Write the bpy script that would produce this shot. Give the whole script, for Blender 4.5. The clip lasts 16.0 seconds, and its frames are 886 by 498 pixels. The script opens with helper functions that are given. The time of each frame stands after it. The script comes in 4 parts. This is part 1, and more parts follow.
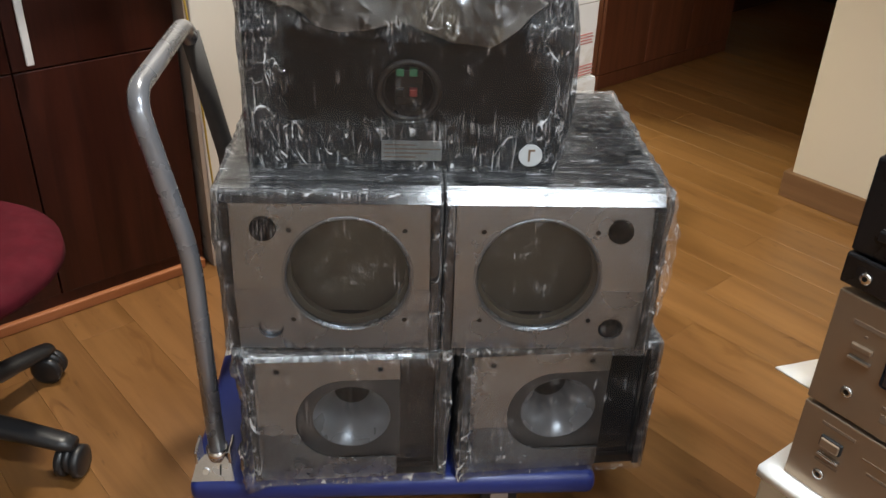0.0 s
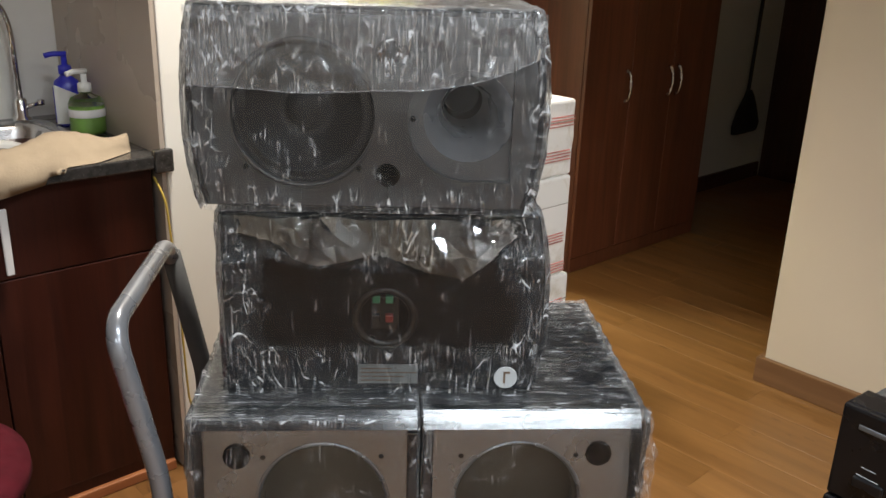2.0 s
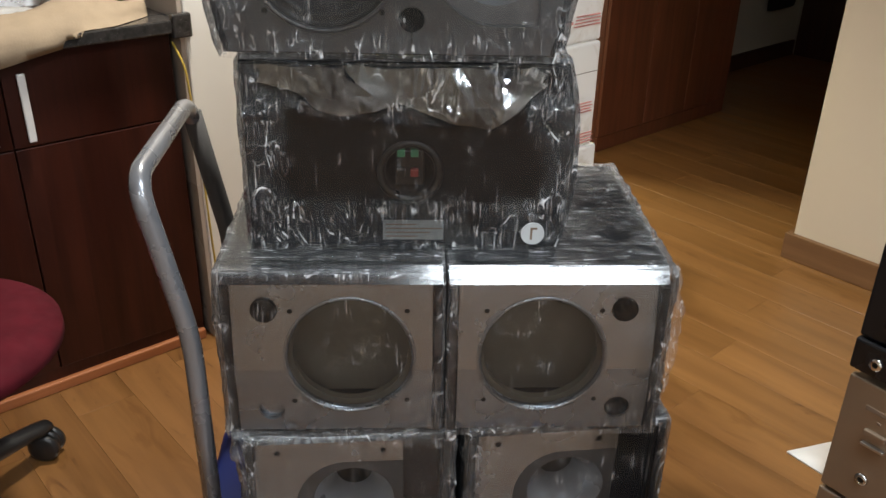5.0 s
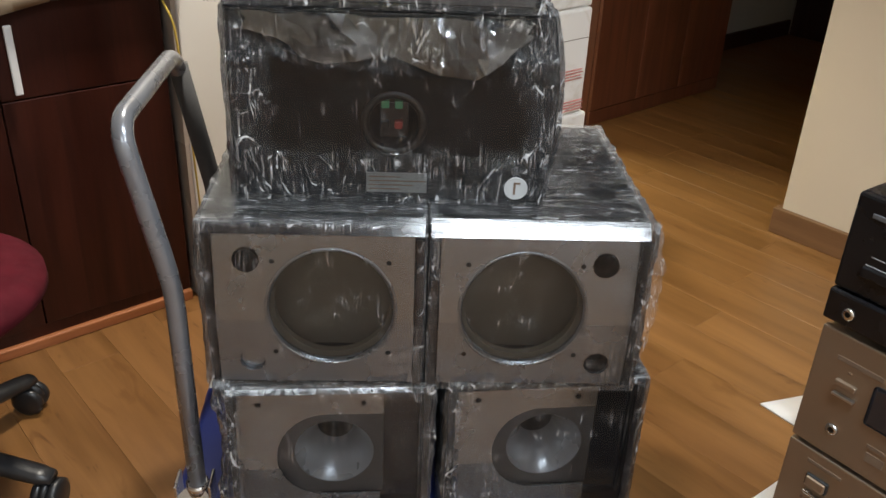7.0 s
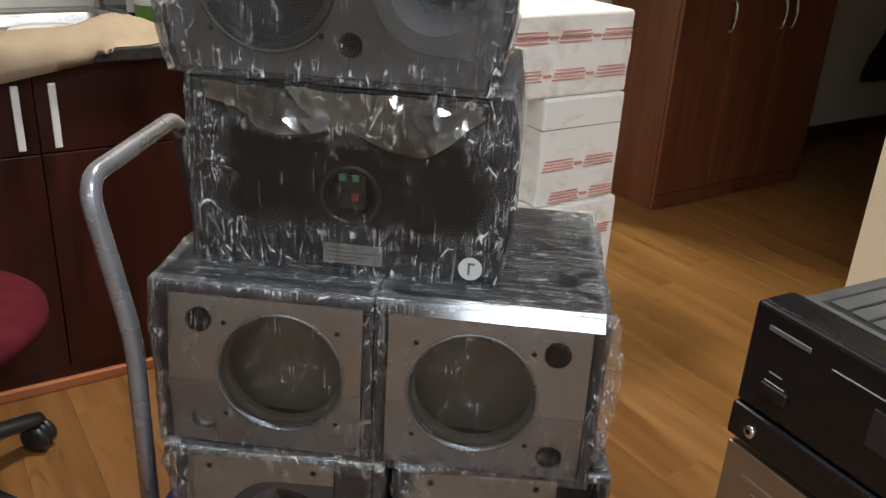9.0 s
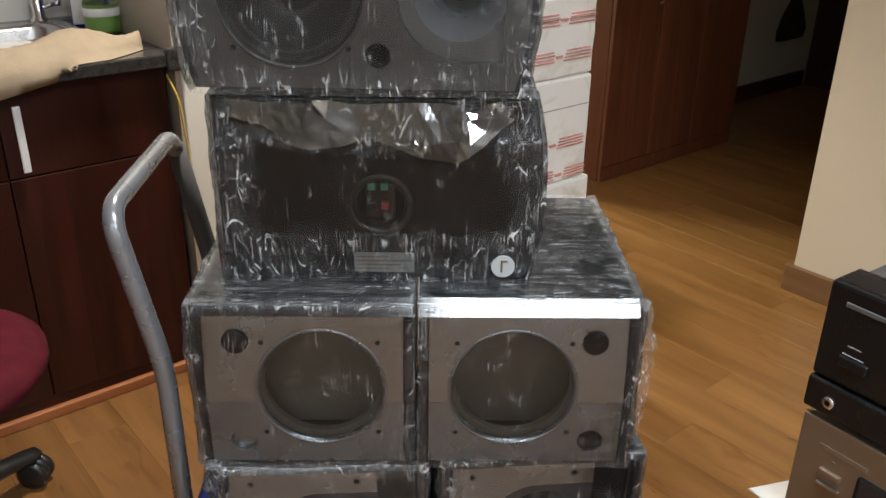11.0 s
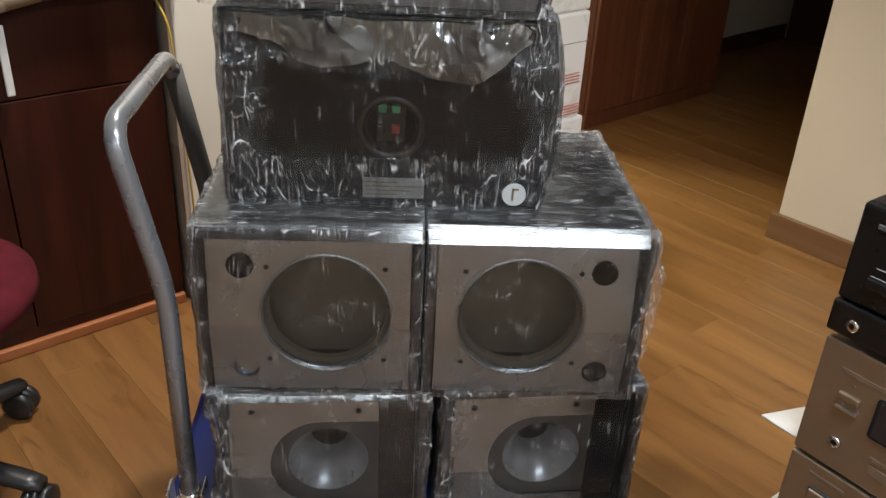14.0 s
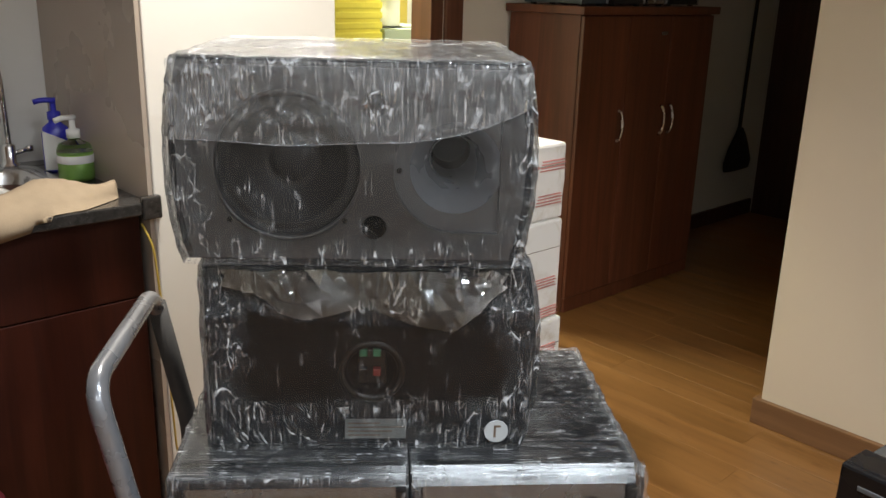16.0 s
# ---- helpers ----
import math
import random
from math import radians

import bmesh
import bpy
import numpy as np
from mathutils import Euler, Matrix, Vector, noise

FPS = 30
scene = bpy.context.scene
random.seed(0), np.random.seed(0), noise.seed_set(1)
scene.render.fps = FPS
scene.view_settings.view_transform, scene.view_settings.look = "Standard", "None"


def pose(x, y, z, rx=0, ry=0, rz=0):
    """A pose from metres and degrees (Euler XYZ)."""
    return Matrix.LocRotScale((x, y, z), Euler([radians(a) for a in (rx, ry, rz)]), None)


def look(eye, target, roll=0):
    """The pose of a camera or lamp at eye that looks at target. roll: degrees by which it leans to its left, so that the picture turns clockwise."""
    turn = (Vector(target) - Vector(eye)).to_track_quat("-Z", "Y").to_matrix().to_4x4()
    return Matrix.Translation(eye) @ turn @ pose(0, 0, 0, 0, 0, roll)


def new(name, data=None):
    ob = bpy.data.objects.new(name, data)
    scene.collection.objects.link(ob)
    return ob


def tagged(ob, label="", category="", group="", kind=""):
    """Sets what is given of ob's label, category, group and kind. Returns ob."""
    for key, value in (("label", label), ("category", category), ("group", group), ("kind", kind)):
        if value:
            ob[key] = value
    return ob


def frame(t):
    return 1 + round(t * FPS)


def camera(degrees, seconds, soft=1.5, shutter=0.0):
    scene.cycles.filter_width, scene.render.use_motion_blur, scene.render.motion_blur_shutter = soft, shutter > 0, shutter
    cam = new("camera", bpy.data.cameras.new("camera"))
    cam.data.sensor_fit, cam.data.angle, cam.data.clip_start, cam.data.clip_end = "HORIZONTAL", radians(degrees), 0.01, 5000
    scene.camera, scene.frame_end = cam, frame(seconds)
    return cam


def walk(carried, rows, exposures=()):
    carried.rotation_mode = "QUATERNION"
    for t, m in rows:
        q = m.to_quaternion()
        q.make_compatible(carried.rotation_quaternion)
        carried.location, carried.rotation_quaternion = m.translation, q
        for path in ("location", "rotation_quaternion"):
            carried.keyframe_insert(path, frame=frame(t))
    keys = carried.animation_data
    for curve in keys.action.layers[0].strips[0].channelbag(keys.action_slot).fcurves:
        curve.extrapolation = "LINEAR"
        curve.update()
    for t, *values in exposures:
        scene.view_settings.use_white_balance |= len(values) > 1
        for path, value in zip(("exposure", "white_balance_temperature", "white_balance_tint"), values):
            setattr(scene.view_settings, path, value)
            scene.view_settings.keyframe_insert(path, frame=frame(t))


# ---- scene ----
cam = camera(54.5, 16.0)
METRES, EYE, TILT, LEAN, TURN = 1.15, 1.35, 0.0, 0.0, 0.0
PATH = [
    (0, (0.01, 0.003, 1.358), (0.0, 1.731, 0.35), 2.0),
    (0.5, (0.016, 0.005, 1.361), (0.036, 1.748, 0.381), 2.3),
    (1, (0.015, 0.012, 1.383), (0.038, 1.8, 0.486), 2.6),
    (1.2, (0.02, 0.01, 1.402), (0.035, 1.823, 0.559), 2.4),
    (1.5, (0.014, 0.018, 1.429), (0.041, 1.869, 0.671), 2.5),
    (2, (0.009, 0.029, 1.455), (0.04, 1.914, 0.788), 1.9),
    (2.3, (0.01, 0.037, 1.472), (0.044, 1.936, 0.844), 1.0),
    (2.5, (0.01, 0.034, 1.481), (0.04, 1.941, 0.878), 1.0),
    (3, (0.013, 0.028, 1.486), (0.047, 1.943, 0.91), 0.7),
    (3.5, (0.012, 0.034, 1.477), (0.045, 1.94, 0.871), 0.7),
    (4, (0.015, 0.035, 1.463), (0.034, 1.92, 0.797), 0.4),
    (4.5, (0.017, 0.03, 1.434), (0.032, 1.878, 0.67), 1.0),
    (5, (0.007, 0.031, 1.389), (-0.01, 1.818, 0.491), 1.3),
    (5.2, (0.003, 0.034, 1.378), (-0.029, 1.797, 0.434), 1.4),
    (7.3, (0.034, 0.008, 1.352), (0.052, 1.776, 0.418), 3.3),
    (7.5, (0.045, 0.013, 1.357), (0.077, 1.805, 0.469), 4.0),
    (8, (0.167, 0.031, 1.369), (0.135, 1.861, 0.562), 5.7),
    (8.5, (0.259, 0.055, 1.371), (0.103, 1.881, 0.569), 5.6),
    (9, (0.27, 0.049, 1.368), (0.009, 1.862, 0.565), 3.4),
    (9.2, (0.263, 0.041, 1.377), (-0.018, 1.856, 0.585), 3.0),
    (11.3, (0.064, 0.024, 1.401), (0.011, 1.837, 0.557), 0.8),
    (11.5, (0.053, 0.014, 1.391), (-0.011, 1.826, 0.548), 0.6),
    (12, (0.026, 0.018, 1.383), (-0.04, 1.81, 0.499), 1.3),
    (12.5, (0.015, 0.028, 1.352), (-0.025, 1.785, 0.397), 2.1),
    (13, (0.02, 0.029, 1.339), (0.011, 1.755, 0.329), 2.7),
    (13.5, (0.022, 0.027, 1.334), (0.027, 1.746, 0.312), 3.2),
    (14, (0.022, 0.029, 1.351), (0.034, 1.797, 0.416), 3.1),
    (14.2, (0.016, 0.028, 1.37), (0.045, 1.848, 0.541), 2.7),
    (14.5, (0.019, 0.041, 1.429), (0.028, 1.906, 0.706), 2.2),
    (15, (0.014, 0.041, 1.47), (-0.001, 1.947, 0.863), 1.9),
    (15.5, (0.013, 0.05, 1.479), (0.024, 1.968, 0.911), 1.6),
    (16, (0.02, 0.056, 1.473), (0.06, 1.966, 0.884), 1.6),
]
walk(cam, [(t, look(eye, target, roll)) for t, eye, target, roll in PATH],
     [(0, 0.05), (1, 0.05), (2, 0.0), (3, -0.1), (4, -0.05), (5, 0.0), (7.5, 0.0), (8.5, -0.1), (9.2, -0.1), (11.5, 0.0), (13, 0.0), (14, 0.0), (15, -0.08), (16, -0.12)])

# ---- light ----
ROOM = pose(0, 0, 0, 0, 0, 42)      # the walls run along u and v: 42 degrees from the trolley


def lamp(name, m, size, power, colour, size_y=None, spread=180):
    d = bpy.data.lights.new(name, "AREA")
    d.shape, d.size, d.size_y = "RECTANGLE", size, size_y or size
    d.energy, d.color, d.spread = power, colour, radians(spread)
    ob = new(name, d)
    ob.matrix_world = m
    return ob


world = bpy.data.worlds.new("world")
scene.world = world
world.use_nodes = True
world.node_tree.nodes["Background"].inputs[0].default_value = (0.55, 0.6, 0.7, 1)
world.node_tree.nodes["Background"].inputs[1].default_value = 0.05
lamp("panel_light", pose(0.56, 0.27, 2.57), 0.9, 37, (0.84, 0.93, 1.0), 0.2, 140)
# Unseen lamp added behind the camera to brighten the cabinet fronts and film.
lamp("rear_light", pose(-0.1, -1.9, 2.5), 1.2, 30, (0.82, 0.92, 1.0), 0.08)
lamp("kitchen_light", ROOM @ pose(1.12, 1.70, 2.57), 0.2, 23, (1.0, 0.93, 0.82), None, 104)
lamp("store_light", ROOM @ pose(2.3, 3.5, 2.52), 0.14, 95, (0.97, 1.0, 0.76))
# Extra light with no known source, added at the right for the fronts.
lamp("work_light", pose(1.5, -1.0, 2.57), 0.5, 34, (0.9, 0.95, 1.0), 0.08)


# ---- materials ----
def material(name):
    m = bpy.data.materials.new(name)
    m.use_nodes = True
    t = m.node_tree
    return m, t, t.nodes["Principled BSDF"]


def node(t, kind, **inputs):
    n = t.nodes.new(kind)
    for key, value in inputs.items():
        n.inputs[key.replace("_", " ")].default_value = value
    return n


def coords(t, scale=(1, 1, 1), spin=False, turn=(0, 0, 0)):
    c = t.nodes.new("ShaderNodeTexCoord")
    m = node(t, "ShaderNodeMapping", Scale=scale, Rotation=turn)
    t.links.new(c.outputs["Object"], m.inputs["Vector"])
    if spin:
        i = t.nodes.new("ShaderNodeObjectInfo")
        k = node(t, "ShaderNodeVectorMath")
        k.operation = "SCALE"
        k.inputs[0].default_value = (31, 17, 7)
        t.links.new(i.outputs["Random"], k.inputs["Scale"])
        t.links.new(k.outputs[0], m.inputs["Location"])
    return m.outputs["Vector"]


def noise_of(t, vector, scale, detail=4, rough=0.55, distortion=0.0):
    n = node(t, "ShaderNodeTexNoise", Scale=scale, Detail=detail, Roughness=rough, Distortion=distortion)
    t.links.new(vector, n.inputs["Vector"])
    return n.outputs["Fac"]


def ramp(t, value, *stops):
    r = t.nodes.new("ShaderNodeValToRGB")
    while len(r.color_ramp.elements) < len(stops):
        r.color_ramp.elements.new(0.5)
    for e, (pos, col) in zip(r.color_ramp.elements, stops):
        e.position = pos
        e.color = (*col, 1) if len(col) == 3 else col
    t.links.new(value, r.inputs["Fac"])
    return r.outputs["Color"]


def grey(v):
    return (v, v, v)


def bump(t, bsdf, height, strength, distance=0.002):
    b = node(t, "ShaderNodeBump", Strength=strength, Distance=distance)
    t.links.new(height, b.inputs["Height"])
    t.links.new(b.outputs["Normal"], bsdf.inputs["Normal"])


def plain(name, colour, rough=0.5, metal=0.0, vary=0.12, scale=30, relief=0.1, coat=0.0):
    """A painted, moulded or metal surface with faint stains and a fine grain."""
    m, t, b = material(name)
    v = coords(t, spin=True)
    lo, hi = tuple(c * (1 - vary) for c in colour), tuple(min(1, c * (1 + vary)) for c in colour)
    col = ramp(t, noise_of(t, v, scale * 0.2, 5), (0.3, lo), (0.7, hi))
    t.links.new(col, b.inputs["Base Color"])
    b.inputs["Metallic"].default_value = metal
    b.inputs["Coat Weight"].default_value = coat
    b.inputs["Coat Roughness"].default_value = 0.12
    g = noise_of(t, v, scale * 4, 4)
    r = ramp(t, noise_of(t, v, scale * 0.5, 4), (0.3, grey(max(0, rough - 0.08))), (0.7, grey(min(1, rough + 0.08))))
    t.links.new(r, b.inputs["Roughness"])
    bump(t, b, g, relief, 0.001)
    return m


def wood(name, dark, light, rough=0.4, along=2, coat=0.15, grain=1.0, tone=0.0, knots=False):
    """Wood grain that runs along one of the object's axes; each piece takes its own cut, and its own tone."""
    m, t, b = material(name)
    s = [26 * grain, 26 * grain, 26 * grain]
    s[along] = 1.6 * grain
    v = coords(t, s, True)
    fine = noise_of(t, v, 1.0, 8, 0.62, 0.6)
    col = ramp(t, fine, (0.28, dark), (0.5, tuple((a + c) / 2 for a, c in zip(dark, light))), (0.72, light))
    s2 = [4.5, 4.5, 4.5]
    s2[along] = 0.7
    wide = noise_of(t, coords(t, s2, True), 1.0, 4, 0.5, 1.2)
    mix = t.nodes.new("ShaderNodeMixRGB")
    mix.blend_type = "MULTIPLY"
    mix.inputs["Fac"].default_value = 0.8
    t.links.new(col, mix.inputs["Color1"])
    t.links.new(ramp(t, wide, (0.3, grey(0.72)), (0.7, grey(1.12))), mix.inputs["Color2"])
    out = mix.outputs["Color"]
    if knots:
        s3 = [11, 11, 11]
        s3[along] = 3.2
        spot = noise_of(t, coords(t, s3, True), 1.0, 3, 0.6, 1.6)
        mk = t.nodes.new("ShaderNodeMixRGB")
        mk.blend_type = "MULTIPLY"
        mk.inputs["Fac"].default_value = 1.0
        t.links.new(out, mk.inputs["Color1"])
        t.links.new(ramp(t, spot, (0.27, (0.5, 0.42, 0.34)), (0.36, grey(0.95)), (0.62, grey(1.0)), (0.72, (0.8, 0.76, 0.7))), mk.inputs["Color2"])
        out = mk.outputs["Color"]
    if tone:
        i = t.nodes.new("ShaderNodeObjectInfo")
        mt = t.nodes.new("ShaderNodeMixRGB")
        mt.blend_type = "MULTIPLY"
        mt.inputs["Fac"].default_value = 1.0
        t.links.new(out, mt.inputs["Color1"])
        t.links.new(ramp(t, i.outputs["Random"], (0.0, grey(1 - tone)), (1.0, grey(1 + tone))), mt.inputs["Color2"])
        out = mt.outputs["Color"]
    t.links.new(out, b.inputs["Base Color"])
    b.inputs["Coat Weight"].default_value = coat
    b.inputs["Coat Roughness"].default_value = 0.2
    t.links.new(ramp(t, wide, (0.3, grey(rough - 0.06)), (0.7, grey(rough + 0.1))), b.inputs["Roughness"])
    bump(t, b, fine, 0.12, 0.0008)
    return m


def film_material(name, streak, crumple, tilt=0.0, relief=0.5, lines=0.3, creases=0.3, haze=0.0, gloss=0.01, mirror=1.6, sheen=0.09, cover=0.5, slack=None):
    """Clear stretch film: see-through with a sharp sheen. streak: scale of the thin pull lines along the stretch;
    crumple: creases per metre; lines, creases, haze: how far the pull lines, the creases and the whole sheet are
    whitened, by stress and by painted-in glints and sheen;
    cover: how much of the sheet has pull lines; slack: how crumpled it is, or None to take it from the mesh."""
    m, t, b = material(name)
    t.nodes.remove(b)
    out = t.nodes["Material Output"]

    def maths(kind, x, y=0.0, z=None):
        n = t.nodes.new("ShaderNodeMath")
        n.operation = kind
        for i, v in enumerate((x, y, z)):
            if v is None:
                continue
            if isinstance(v, (int, float)):
                n.inputs[i].default_value = v
            else:
                t.links.new(v, n.inputs[i])
        return n.outputs[0]

    def level(value):
        """Distance from the middle level of a noise: zero along thin wandering curves."""
        return maths("ABSOLUTE", maths("SUBTRACT", value, 0.5))

    def ridge(value, width):
        """A rounded ridge along those curves."""
        return maths("POWER", 2.718, maths("MULTIPLY", maths("MULTIPLY", value, value), -1.0 / (width * width)))

    if slack is None:
        a = t.nodes.new("ShaderNodeAttribute")
        a.attribute_name = "slack"
        loose = a.outputs["Fac"]
    else:
        v = t.nodes.new("ShaderNodeValue")
        v.outputs[0].default_value = slack
        loose = v.outputs[0]
    base = coords(t, (1, 1, 1), True)
    spread = noise_of(t, base, 11, 3, 0.6, 0.8)
    patch = ramp(t, spread, (0.66 - 0.3 * cover, grey(0.0)), (0.80 - 0.3 * cover, grey(1.0)))
    crumpled = ramp(t, maths("MULTIPLY_ADD", loose, 0.75, maths("MULTIPLY", spread, 0.6)), (0.46, grey(0.0)), (0.72, grey(1.0)))
    broken = ramp(t, noise_of(t, base, 60, 2, 0.5, 0.5), (0.47, grey(0.0)), (0.62, grey(1.0)))
    pull = level(noise_of(t, coords(t, streak, True, (0.0, tilt, 0.0)), 1.0, 1, 0.5, 0.1))
    fold = level(noise_of(t, coords(t, (crumple, crumple, crumple * 0.36), True, (0.0, tilt + 0.35, 0.0)), 1.0, 1, 0.5, 0.35))
    small = level(noise_of(t, coords(t, (crumple * 2.2, crumple * 2.2, crumple * 0.8), True, (0.2, -0.45, 0.0)), 1.0, 1, 0.5, 0.3))
    fine = noise_of(t, coords(t, tuple(330 if v > 60 else 15 for v in streak), True, (0.1, tilt + 0.3, 0.05)), 1.0, 1, 0.5, 0.05)
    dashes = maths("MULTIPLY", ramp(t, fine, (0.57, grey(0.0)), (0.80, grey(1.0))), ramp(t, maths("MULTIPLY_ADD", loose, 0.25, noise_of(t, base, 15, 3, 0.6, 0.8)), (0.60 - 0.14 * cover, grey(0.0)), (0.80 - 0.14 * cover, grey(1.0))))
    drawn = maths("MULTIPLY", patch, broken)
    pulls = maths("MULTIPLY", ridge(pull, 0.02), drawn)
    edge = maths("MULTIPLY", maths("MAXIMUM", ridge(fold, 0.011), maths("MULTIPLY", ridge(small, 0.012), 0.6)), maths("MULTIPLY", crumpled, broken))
    tents = maths("MULTIPLY_ADD", ridge(small, 0.08), 0.35, ridge(fold, 0.07))
    height = maths("MULTIPLY_ADD", maths("MULTIPLY", tents, crumpled), relief, maths("MULTIPLY", maths("MAXIMUM", maths("MULTIPLY", ridge(pull, 0.07), patch), dashes), 0.1))
    bm_ = node(t, "ShaderNodeBump", Strength=1.0, Distance=0.008)
    t.links.new(height, bm_.inputs["Height"])
    clear = node(t, "ShaderNodeBsdfTransparent", Color=(0.95, 0.955, 0.96, 1))
    # Cool light is put into the sheen as a faint blue.
    shine = node(t, "ShaderNodeBsdfGlossy", Color=(0.95, 0.97, 1, 1), Roughness=sheen)
    milk_and_glint = node(t, "ShaderNodeBsdfDiffuse", Color=(0.82, 0.84, 0.87, 1))
    t.links.new(bm_.outputs["Normal"], shine.inputs["Normal"])
    fr = node(t, "ShaderNodeFresnel", IOR=1.5)
    t.links.new(bm_.outputs["Normal"], fr.inputs["Normal"])
    thick = maths("MULTIPLY_ADD", maths("MAXIMUM", maths("MAXIMUM", pulls, dashes), edge), 0.35, gloss)
    mix = t.nodes.new("ShaderNodeMixShader")
    t.links.new(maths("MULTIPLY_ADD", fr.outputs[0], mirror, thick), mix.inputs[0])
    t.links.new(clear.outputs[0], mix.inputs[1])
    t.links.new(shine.outputs[0], mix.inputs[2])
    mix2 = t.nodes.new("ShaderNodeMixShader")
    # Whitens creases as film stress does, and paints glints that need no lamp.
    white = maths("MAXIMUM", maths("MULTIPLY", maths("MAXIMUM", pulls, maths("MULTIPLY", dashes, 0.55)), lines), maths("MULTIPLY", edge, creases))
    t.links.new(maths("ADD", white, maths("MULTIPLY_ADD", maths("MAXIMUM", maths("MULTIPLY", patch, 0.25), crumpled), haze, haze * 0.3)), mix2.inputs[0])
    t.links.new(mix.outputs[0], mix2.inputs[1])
    t.links.new(milk_and_glint.outputs[0], mix2.inputs[2])
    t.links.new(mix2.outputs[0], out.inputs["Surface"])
    return m


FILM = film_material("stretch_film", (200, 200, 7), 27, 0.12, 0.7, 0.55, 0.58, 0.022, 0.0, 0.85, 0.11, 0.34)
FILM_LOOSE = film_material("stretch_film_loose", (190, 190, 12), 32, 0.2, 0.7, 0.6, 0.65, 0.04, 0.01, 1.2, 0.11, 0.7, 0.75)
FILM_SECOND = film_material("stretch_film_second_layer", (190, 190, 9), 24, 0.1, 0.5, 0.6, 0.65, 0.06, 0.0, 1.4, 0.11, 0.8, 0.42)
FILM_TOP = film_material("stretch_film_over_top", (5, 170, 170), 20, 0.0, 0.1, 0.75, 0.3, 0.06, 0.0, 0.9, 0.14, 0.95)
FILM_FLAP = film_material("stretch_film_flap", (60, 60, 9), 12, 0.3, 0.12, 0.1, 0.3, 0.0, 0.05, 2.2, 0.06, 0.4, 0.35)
CABINET = plain("black_cabinet", (0.006, 0.006, 0.0075), 0.6, 0, 0.2, 40, 0.25)
CABINET.node_tree.nodes["Principled BSDF"].inputs["Specular IOR Level"].default_value = 0.22
BAFFLE = plain("grey_baffle", (0.35, 0.385, 0.425), 0.25, 0.85, 0.05, 20, 0.03, 0.0)
BAFFLE_DARK = plain("charcoal_baffle", (0.085, 0.087, 0.094), 0.36, 0.4, 0.08, 20, 0.08)
FLANGE = plain("mid_grey_flange", (0.13, 0.133, 0.14), 0.4, 0.3, 0.06, 20, 0.05)
GLOSSY_BLACK = plain("glossy_black_trim", (0.016, 0.017, 0.021), 0.15, 0, 0.1, 20, 0.02, 0.3)
INSIDE = plain("raw_board_inside", (0.105, 0.09, 0.068), 0.8, 0, 0.2, 25, 0.3)
HORN = plain("grey_horn", (0.34, 0.355, 0.38), 0.28, 0.5, 0.08, 12, 0.05)
CONE = plain("paper_cone", (0.018, 0.018, 0.02), 0.6, 0, 0.25, 30, 0.3)
RUBBER = plain("black_rubber", (0.015, 0.015, 0.016), 0.5, 0, 0.2, 40, 0.1)
HOLE = plain("dark_hole", (0.006, 0.006, 0.006), 0.7)
BLUE = plain("blue_plastic", (0.012, 0.022, 0.125), 0.38, 0, 0.15, 12, 0.15)
TUBE = plain("silver_paint", (0.24, 0.25, 0.275), 0.28, 0.55, 0.12, 20, 0.06, 0.3)
LEG_SHADE = plain("shaded_leg_grey", (0.06, 0.06, 0.062), 0.8, 0, 0.15, 60, 0.4)
STEEL = plain("brushed_steel", (0.55, 0.55, 0.56), 0.25, 1.0, 0.08, 30, 0.05)
SATIN = plain("satin_aluminium", (0.8, 0.8, 0.8), 0.5, 0.3, 0.03, 20, 0.02)
CHROME = plain("chrome", (0.75, 0.75, 0.76), 0.1, 1.0, 0.04, 20, 0.02)
WHITE_PAINT = plain("white_wall_paint", (0.78, 0.75, 0.7), 0.75, 0, 0.03, 6, 0.12)
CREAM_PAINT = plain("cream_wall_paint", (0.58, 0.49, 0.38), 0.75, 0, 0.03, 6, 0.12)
# Darker than the white walls: the corridor's shade is put into this grey.
SHADED_GREY = plain("shaded_wall_grey", (0.5, 0.49, 0.46), 0.75, 0, 0.05, 6, 0.12)
# Brown-grey panel whose colour also holds the shade on the niche side.
SHADED_TAUPE = plain("shaded_taupe_panel", (0.42, 0.355, 0.3), 0.3, 0, 0.06, 5, 0.0)
PANEL_GREY = plain("pale_grey_splash_panel", (0.74, 0.73, 0.7), 0.35, 0.0, 0.04, 5, 0.0)
CEILING = plain("ceiling_paint", (0.8, 0.79, 0.77), 0.85, 0, 0.02, 6, 0.1)
MAHOGANY = wood("dark_red_brown_laminate", (0.021, 0.0045, 0.0028), (0.055, 0.012, 0.006), 0.4, 2, 0.06)
MAHOGANY.node_tree.nodes["Principled BSDF"].inputs["Specular IOR Level"].default_value = 0.3
CUPBOARD = wood("reddish_brown_veneer", (0.09, 0.027, 0.012), (0.17, 0.053, 0.024), 0.42, 2, 0.1)
PLINTH = wood("orange_wood_strip", (0.3, 0.1, 0.035), (0.46, 0.17, 0.065), 0.45, 0, 0.1)
SKIRT = wood("oak_skirting", (0.115, 0.052, 0.02), (0.2, 0.1, 0.043), 0.45, 1, 0.1)
FLOORING = wood("honey_laminate", (0.15, 0.065, 0.018), (0.245, 0.114, 0.035), 0.36, 1, 0.12, 0.6, 0.006, True)
DARK_DOOR = wood("very_dark_door_wood", (0.03, 0.012, 0.008), (0.06, 0.025, 0.016), 0.45, 2)
FRAME_WOOD = wood("brown_door_frame", (0.1, 0.04, 0.024), (0.18, 0.075, 0.045), 0.4, 2)
